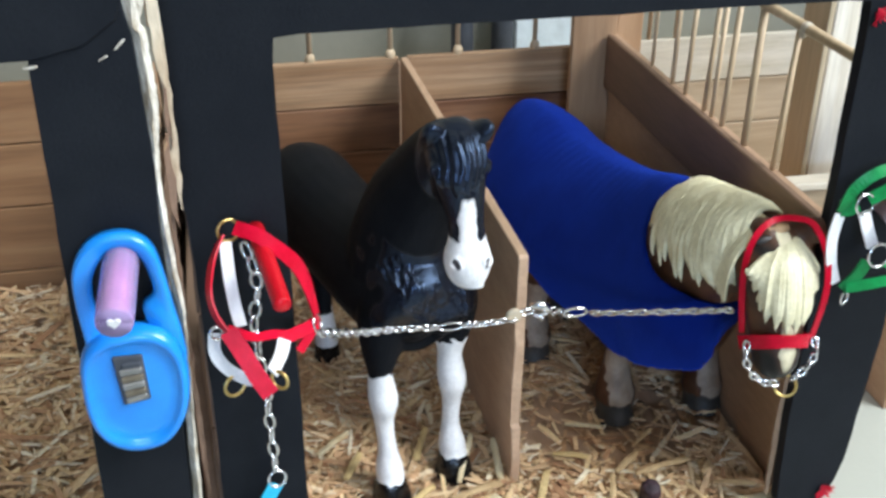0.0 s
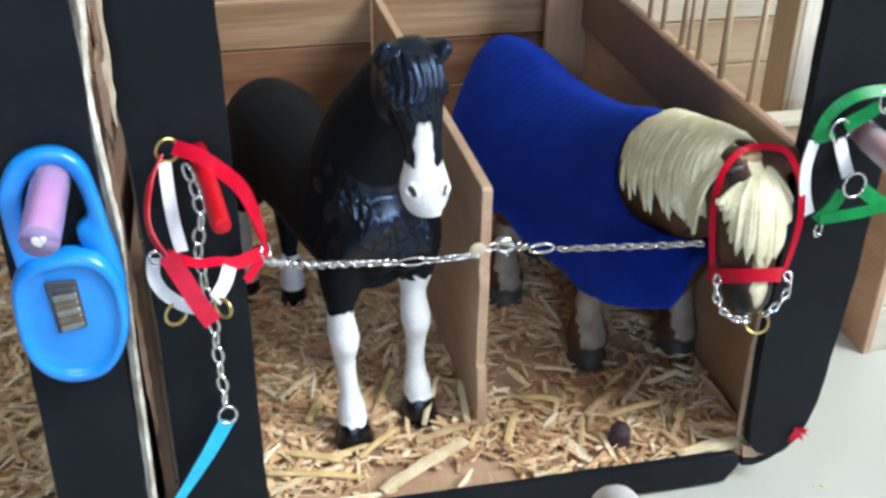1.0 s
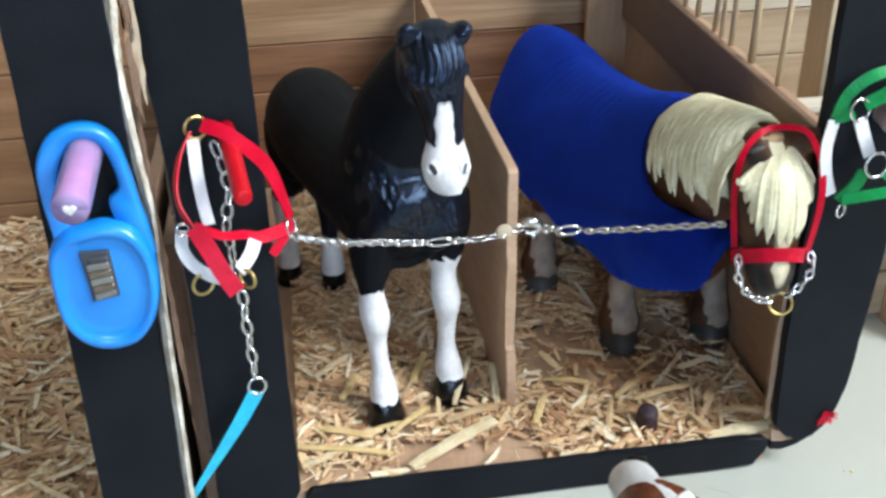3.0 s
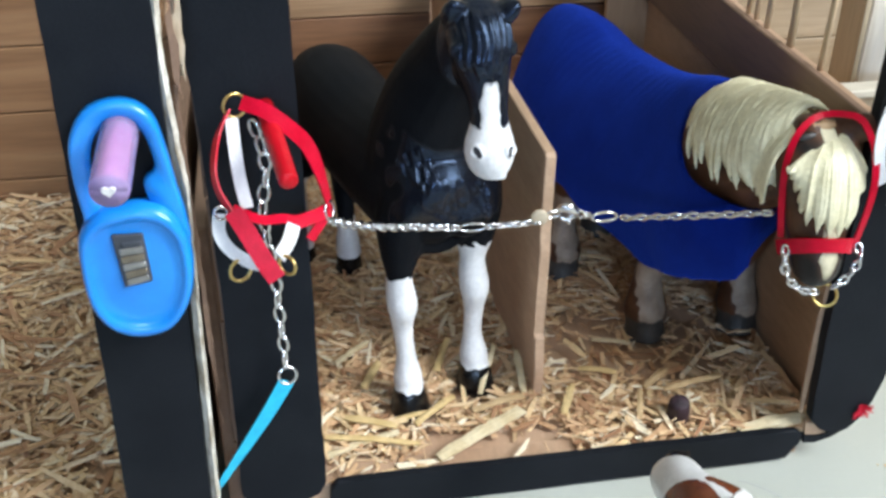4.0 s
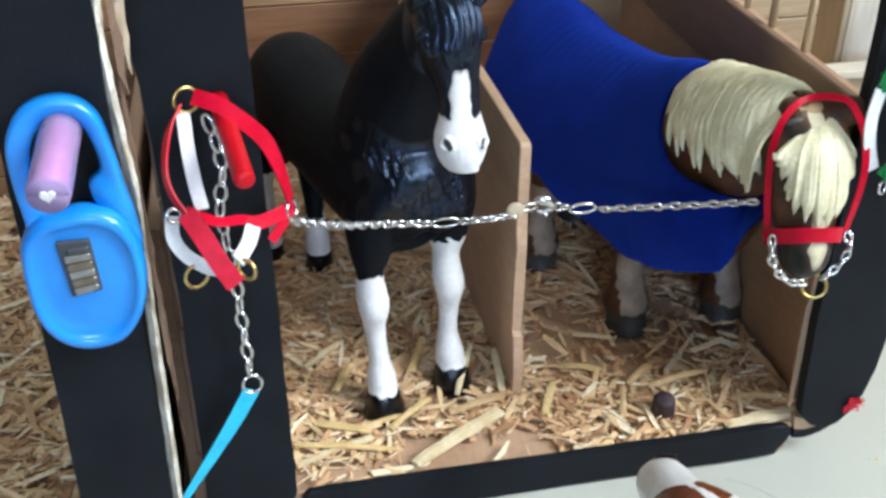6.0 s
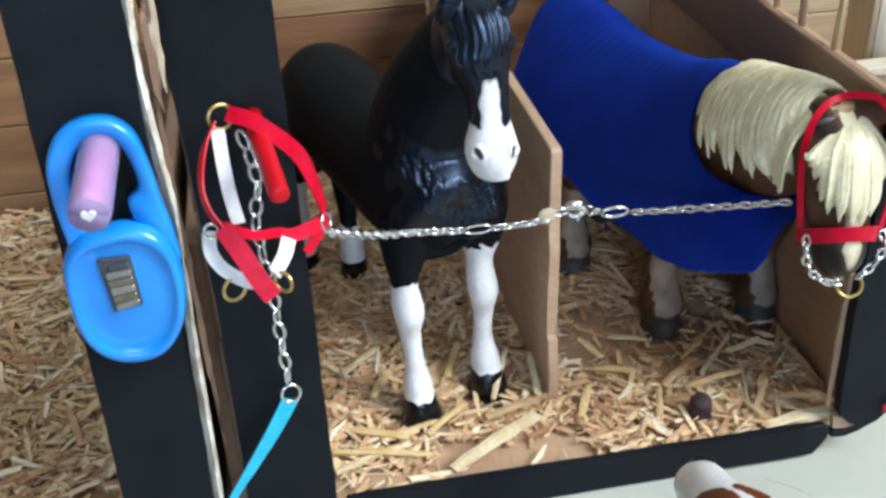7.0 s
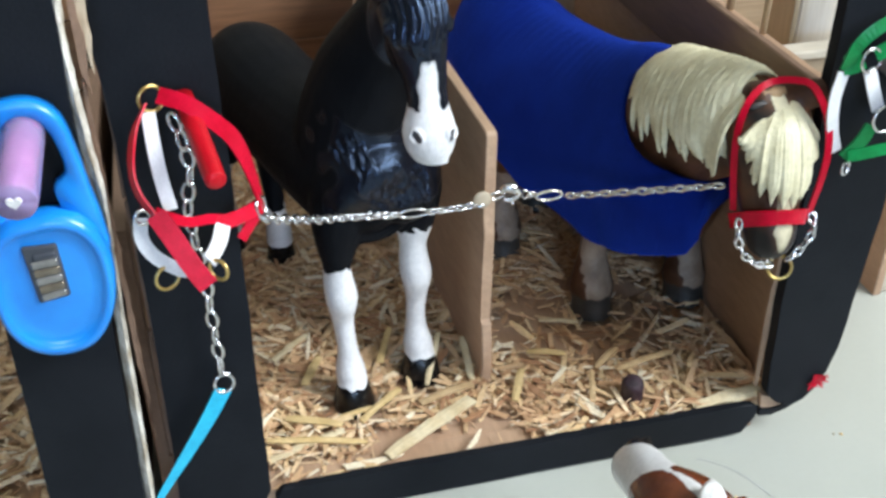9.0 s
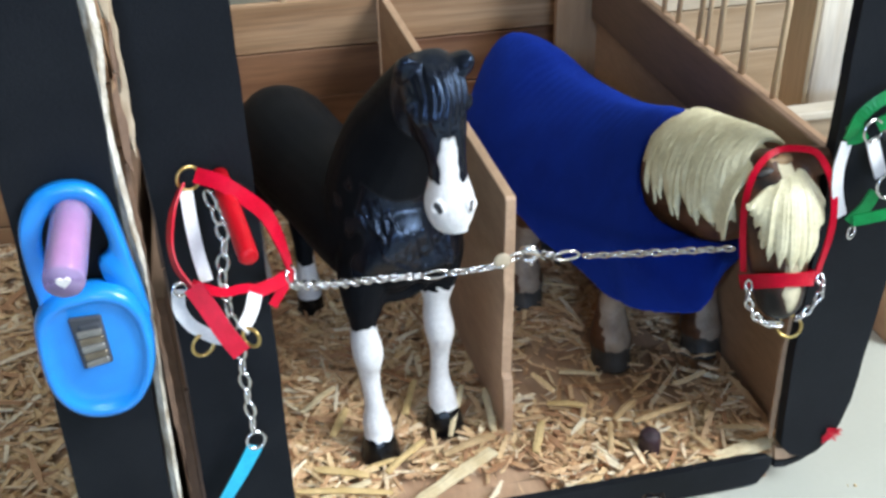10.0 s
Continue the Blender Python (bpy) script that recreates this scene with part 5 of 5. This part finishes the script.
blob(bm, (0.0905, 0.2757, 0.0647), 0.0006, 0.0005, 0.0007)
torus(bm, (0.0944, 0.2768, 0.0664), 0.0011, 0.0003, (0.2, -1, 0.2))
part("clasp", bm, CHROME, tether, smooth=True)
put_link(tether, (0.0962, 0.2770, 0.0659), (1, 0.3, -0.1), 0.5, 0.0034, 0.0030, 0.00042)
put_link(tether, (0.1014, 0.2768, 0.0650), (1, 0.0, 0.0), 0.0, 0.0086, 0.0038, 0.00045)
chain(tether, [(0.1064, 0.2760, 0.0646), (0.1150, 0.2678, 0.0688), (0.1270, 0.2570, 0.0743), (0.1368, 0.2470, 0.0797)], 0.0041, 0.0033, 0.00043, 0.0026, radians(14), radians(50), 0.1)

# red halter hanging on the red peg


def band(name, parent, pts, width, mat, label="", thick=0.00045, face=(0, -1, 0.25)):
    bm = bmesh.new()
    ribbon(bm, pts, width, thick, face)
    return part(name, bm, mat, parent, label)


def wire_ring(name, parent, centre, r, mat, normal=(0, -1, 0), tube=0.0004, label=""):
    bm = bmesh.new()
    torus(bm, centre, r, tube, normal, 1.0, 24, 8)
    return part(name, bm, mat, parent, label, True)


halter = thing("halter", (0.0080, 0.2430, 0.118), "red and white ribbon toy halter with gold rings", "halter")
band("crown_strap", halter, [(0.0033, 0.2375, 0.1242), (0.0079, 0.2350, 0.1232), (0.0122, 0.2335, 0.1202), (0.0165, 0.2340, 0.1150), (0.0190, 0.2365, 0.1070), (0.0206, 0.2400, 0.0983), (0.0213, 0.2420, 0.0937)], 0.0034, RED, "", 0.00045, lambda t: (2.4 * t ** 3, -1 + 0.55 * t, 0.6 - 0.6 * t))
band("cheek_strap", halter, [(0.0003, 0.2375, 0.1224), (-0.0023, 0.2335, 0.1186), (-0.0037, 0.2300, 0.1130), (-0.0031, 0.2270, 0.1087), (-0.0007, 0.2250, 0.1044)], 0.0033, RED, "", 0.00045, lambda t: (-1, -0.45, 0))
band("cheek_strap", halter, [(0.0009, 0.2372, 0.1209), (0.0010, 0.2345, 0.1153), (0.0015, 0.2320, 0.1085), (0.0025, 0.2295, 0.1026)], 0.0028, WHITER, "white ribbon strap")
band("nose_strap", halter, [(-0.0003, 0.2240, 0.1052), (0.0025, 0.2215, 0.1005), (0.0052, 0.2190, 0.0954), (0.0079, 0.2170, 0.0913)], 0.0041, RED)
band("cross_strap", halter, [(-0.0003, 0.2255, 0.1047), (0.0052, 0.2280, 0.1002), (0.0101, 0.2320, 0.0978), (0.0150, 0.2360, 0.0947), (0.0201, 0.2400, 0.0954)], 0.0021, RED, "", 0.00045, (0, -0.8, 0.7))
band("buckle_strap", halter, [(0.0111, 0.2320, 0.0963), (0.0155, 0.2350, 0.0955), (0.0206, 0.2395, 0.0949)], 0.0031, RED, "", 0.0005, (0, -0.9, 0.5))
band("strap_end", halter, [(0.0199, 0.2390, 0.0936), (0.0178, 0.2375, 0.0915), (0.0158, 0.2360, 0.0894)], 0.0022, RED)
band("chin_strap", halter, [(-0.0035, 0.2265, 0.1033), (-0.0038, 0.2255, 0.0988), (-0.0017, 0.2240, 0.0953), (0.0022, 0.2225, 0.0928), (0.0049, 0.2210, 0.0927)], 0.0028, WHITER, "white ribbon strap")
band("chin_strap", halter, [(0.0123, 0.2320, 0.0960), (0.0110, 0.2275, 0.0947), (0.0087, 0.2215, 0.0943)], 0.0032, WHITER, "white ribbon strap")
wire_ring("ring", halter, (0.0018, 0.2382, 0.1233), 0.0026, GOLD, (0.4, -1, 0.1))
wire_ring("ring", halter, (-0.0001, 0.2230, 0.0907), 0.0025, GOLD, (0.5, -1, 0.1))
wire_ring("ring", halter, (0.0102, 0.2215, 0.0919), 0.0022, GOLD, (-0.8, -1, 0.1))
wire_ring("buckle", halter, (0.0209, 0.2400, 0.0946), 0.0022, CHROME, (1, -0.5, 0.2), 0.0004, "silver buckle")
wire_ring("buckle", halter, (-0.0029, 0.2252, 0.1041), 0.0015, CHROME, (0.3, -1, 0.2), 0.0004, "silver buckle")

lead = thing("lead_chain", (0.0072, 0.2435, 0.115), "silver link lead chain hanging down the black post", "chain")
chain(lead, [(0.0050, 0.2405, 0.1185), (0.0068, 0.2395, 0.1110), (0.0070, 0.2392, 0.1050), (0.0056, 0.2390, 0.0980), (0.0058, 0.2388, 0.0900), (0.0066, 0.2388, 0.0830)], 0.0056, 0.0036, 0.00048, 0.0038, 0.5)
chain(lead, [(0.0070, 0.2385, 0.0785), (0.0070, 0.2388, 0.0700), (0.0072, 0.2388, 0.0620), (0.0074, 0.2388, 0.0515)], 0.0058, 0.0036, 0.0005, 0.0041, 0.4)
wire_ring("ring", lead, (0.0076, 0.2382, 0.0487), 0.0023, CHROME, (0.2, -1, 0.2), 0.00045)
bm = bmesh.new()
p = smooth_path([(0.0072, 0.2380, 0.0470, 0.0046), (0.0020, 0.2370, 0.0385, 0.0042), (-0.0050, 0.2362, 0.0280, 0.0032), (-0.0115, 0.2355, 0.0185, 0.0022), (-0.0180, 0.2350, 0.0080, 0.0020), (-0.0210, 0.2320, TZ + 0.0010, 0.0020)], 6)
rr = []
for i, (x, y, z, w) in enumerate(p):
    t = i / (len(p) - 1)
    sd = Vector((0.78, 0.25, -0.55)) * w / 2
    rr.append([bm.verts.new(Vector((x, y, z)) + sd * a + Vector((0, -1, 0.2)) * 0.0003 * c) for a, c in ((-1, -1), (1, -1), (1, 1), (-1, 1))])
for r0, r1 in zip(rr, rr[1:]):
    for k in range(4):
        bm.faces.new((r0[k], r0[(k + 1) % 4], r1[(k + 1) % 4], r1[k]))
bm.faces.new(rr[0][::-1])
bm.faces.new(rr[-1])
part("ribbon_lead", bm, CYAN, lead, "turquoise ribbon")

# green halter on the other post
gh = thing("halter", (0.1690, 0.2430, 0.1168), "green and white ribbon toy halter with silver rings", "halter")
band("crown_strap", gh, [(0.1588, 0.2385, 0.1123), (0.1604, 0.2375, 0.1190), (0.1655, 0.2365, 0.1238), (0.1730, 0.2365, 0.1248), (0.1800, 0.2372, 0.1228)], 0.0030, GREEN, "", 0.00045, (0, -0.9, 0.7))
band("brow_strap", gh, [(0.1582, 0.2388, 0.1133), (0.1604, 0.2380, 0.1138), (0.1624, 0.2378, 0.1148)], 0.0046, GREEN)
band("brow_strap", gh, [(0.1655, 0.2378, 0.1156), (0.1700, 0.2372, 0.1183), (0.1740, 0.2372, 0.1208)], 0.0036, GREEN)
band("cheek_strap", gh, [(0.1584, 0.2385, 0.1118), (0.1574, 0.2382, 0.1048), (0.1585, 0.2382, 0.0973), (0.1608, 0.2382, 0.0908)], 0.0030, WHITER, "white ribbon strap")
band("cheek_strap", gh, [(0.1648, 0.2378, 0.1120), (0.1668, 0.2376, 0.1070), (0.1692, 0.2374, 0.1016)], 0.0034, WHITER, "white ribbon strap")
band("cheek_strap", gh, [(0.1765, 0.2376, 0.1203), (0.1805, 0.2374, 0.1153), (0.1840, 0.2374, 0.1088)], 0.0034, WHITER, "white ribbon strap")
band("nose_strap", gh, [(0.1685, 0.2372, 0.0973), (0.1662, 0.2370, 0.0930), (0.1628, 0.2372, 0.0890)], 0.0036, GREEN)
band("nose_strap", gh, [(0.1740, 0.2370, 0.0973), (0.1800, 0.2365, 0.0930), (0.1870, 0.2365, 0.0903), (0.1950, 0.2372, 0.0888)], 0.0038, GREEN)
band("chin_strap", gh, [(0.1632, 0.2366, 0.0898), (0.1690, 0.2360, 0.0906), (0.1760, 0.2360, 0.0913), (0.1830, 0.2362, 0.0926)], 0.0030, GREEN)
for c, r, nrm in (((0.1642, 0.2372, 0.1146), 0.0029, (0.2, -1, 0.1)), ((0.1712, 0.2366, 0.0990), 0.0033, (0.1, -1, 0.1)), ((0.1750, 0.2368, 0.1220), 0.0031, (0.5, -1, 0.2)), ((0.1640, 0.2374, 0.0861), 0.0018, (0.6, -1, 0.1)), ((0.1905, 0.2362, 0.0833), 0.0026, (0.4, -1, 0.1))):
    wire_ring("ring", gh, c, r, CHROME, nrm, 0.0004)

# red halter worn by the pony, with a curb chain under its chin
ph = thing("halter", (0.1490, 0.2480, 0.060), "red ribbon halter worn by the toy pony", "halter")
band("crown_strap", ph, [(0.1393, 0.2445, 0.0734), (0.1381, 0.2455, 0.0849), (0.1381, 0.2465, 0.0934), (0.1399, 0.2478, 0.1003), (0.1437, 0.2494, 0.1041), (0.1481, 0.2504, 0.1054), (0.1523, 0.2478, 0.1064), (0.1554, 0.2446, 0.1058), (0.1574, 0.2402, 0.1005), (0.1577, 0.2372, 0.0938), (0.1572, 0.2362, 0.0862), (0.1566, 0.2376, 0.0742)], 0.0017, RED, "", 0.0005,
     lambda t: (-1 + 1.1 * t, -0.9, 0.7 * math.sin(math.pi * t)))
band("nose_band", ph, [(0.1388, 0.2445, 0.0704), (0.1396, 0.2388, 0.0740), (0.1428, 0.2350, 0.0760), (0.1480, 0.2336, 0.0764), (0.1532, 0.2350, 0.0750), (0.1566, 0.2388, 0.0724), (0.1578, 0.2445, 0.0690)], 0.0040, RED, "", 0.0005,
     lambda t: (math.sin((t - 0.5) * math.pi) * 1.2, -max(0.05, math.cos((t - 0.5) * math.pi)), 0))
wire_ring("ring", ph, (0.1520, 0.2385, 0.0576), 0.0031, GOLD, (-0.3, -0.9, 0.3), 0.00045)
chain(ph, [(0.1388, 0.2400, 0.0735), (0.1380, 0.2378, 0.0690), (0.1404, 0.2370, 0.0640), (0.1450, 0.2368, 0.0608), (0.1485, 0.2370, 0.0602)], 0.0038, 0.0028, 0.0005, 0.0024, 0.3)
chain(ph, [(0.1590, 0.2400, 0.0722), (0.1592, 0.2380, 0.0685), (0.1565, 0.2372, 0.0640), (0.1525, 0.2370, 0.0608)], 0.0038, 0.0028, 0.0005, 0.0024, 0.3)

# tufts of red thread stapled to the right-hand post
for cx, cz, n in ((0.1752, 0.0118, 44), (0.1612, 0.1640, 18)):
    t = thing("thread_tuft", (cx, 0.2434, cz), "frayed tuft of red thread on the black post", "thread", "red thread tufts")
    bm = bmesh.new()
    for k in range(n):
        q = random.uniform(-2.6, 0.6)
        r = random.uniform(0.0015, 0.0036)
        a = Vector((cx + random.uniform(-0.001, 0.001), 0.2430, cz + random.uniform(-0.001, 0.001)))
        e = a + Vector((math.cos(q) * r, -random.uniform(0.0003, 0.0016), math.sin(q) * r))
        rod(bm, a, e, 0.00018, 5)
    part("threads", bm, RED, t)

b = bmesh.new()
ribbon(b, [(0.1380, 0.2392, TZ + 0.0001), (0.1408, 0.2376, TZ + 0.0001), (0.1472, 0.2312, TZ + 0.0001), (0.1521, 0.2202, TZ + 0.0001), (0.1550, 0.2100, TZ + 0.0001)], 0.00026, 0.0001, (0, 0, 1))
solo("pencil_line", b, PENCIL, "faint grey pencil line on the white table", "line")
splinter((0.1120, 0.3520), (0.1290, 0.3420), 0.0016, 0.005, 0.006)
for k in range(7):
    cx, cy = (0.184 + random.uniform(-0.002, 0.003), 0.240 + random.uniform(-0.003, 0.003)) if k < 2 else (random.uniform(0.03, 0.16), random.uniform(0.205, 0.240))
    b = bmesh.new()
    blob(b, (cx, cy, TZ + 0.0002), random.uniform(0.0003, 0.0008), random.uniform(0.0002, 0.0005), 0.0003, Matrix.Rotation(random.uniform(0, 3), 4, "Z"), 6)
    solo("crumb", b, SPLIT[k % 3], "tiny wood crumb lying on the white table", "crumb", "crumbs on the table")
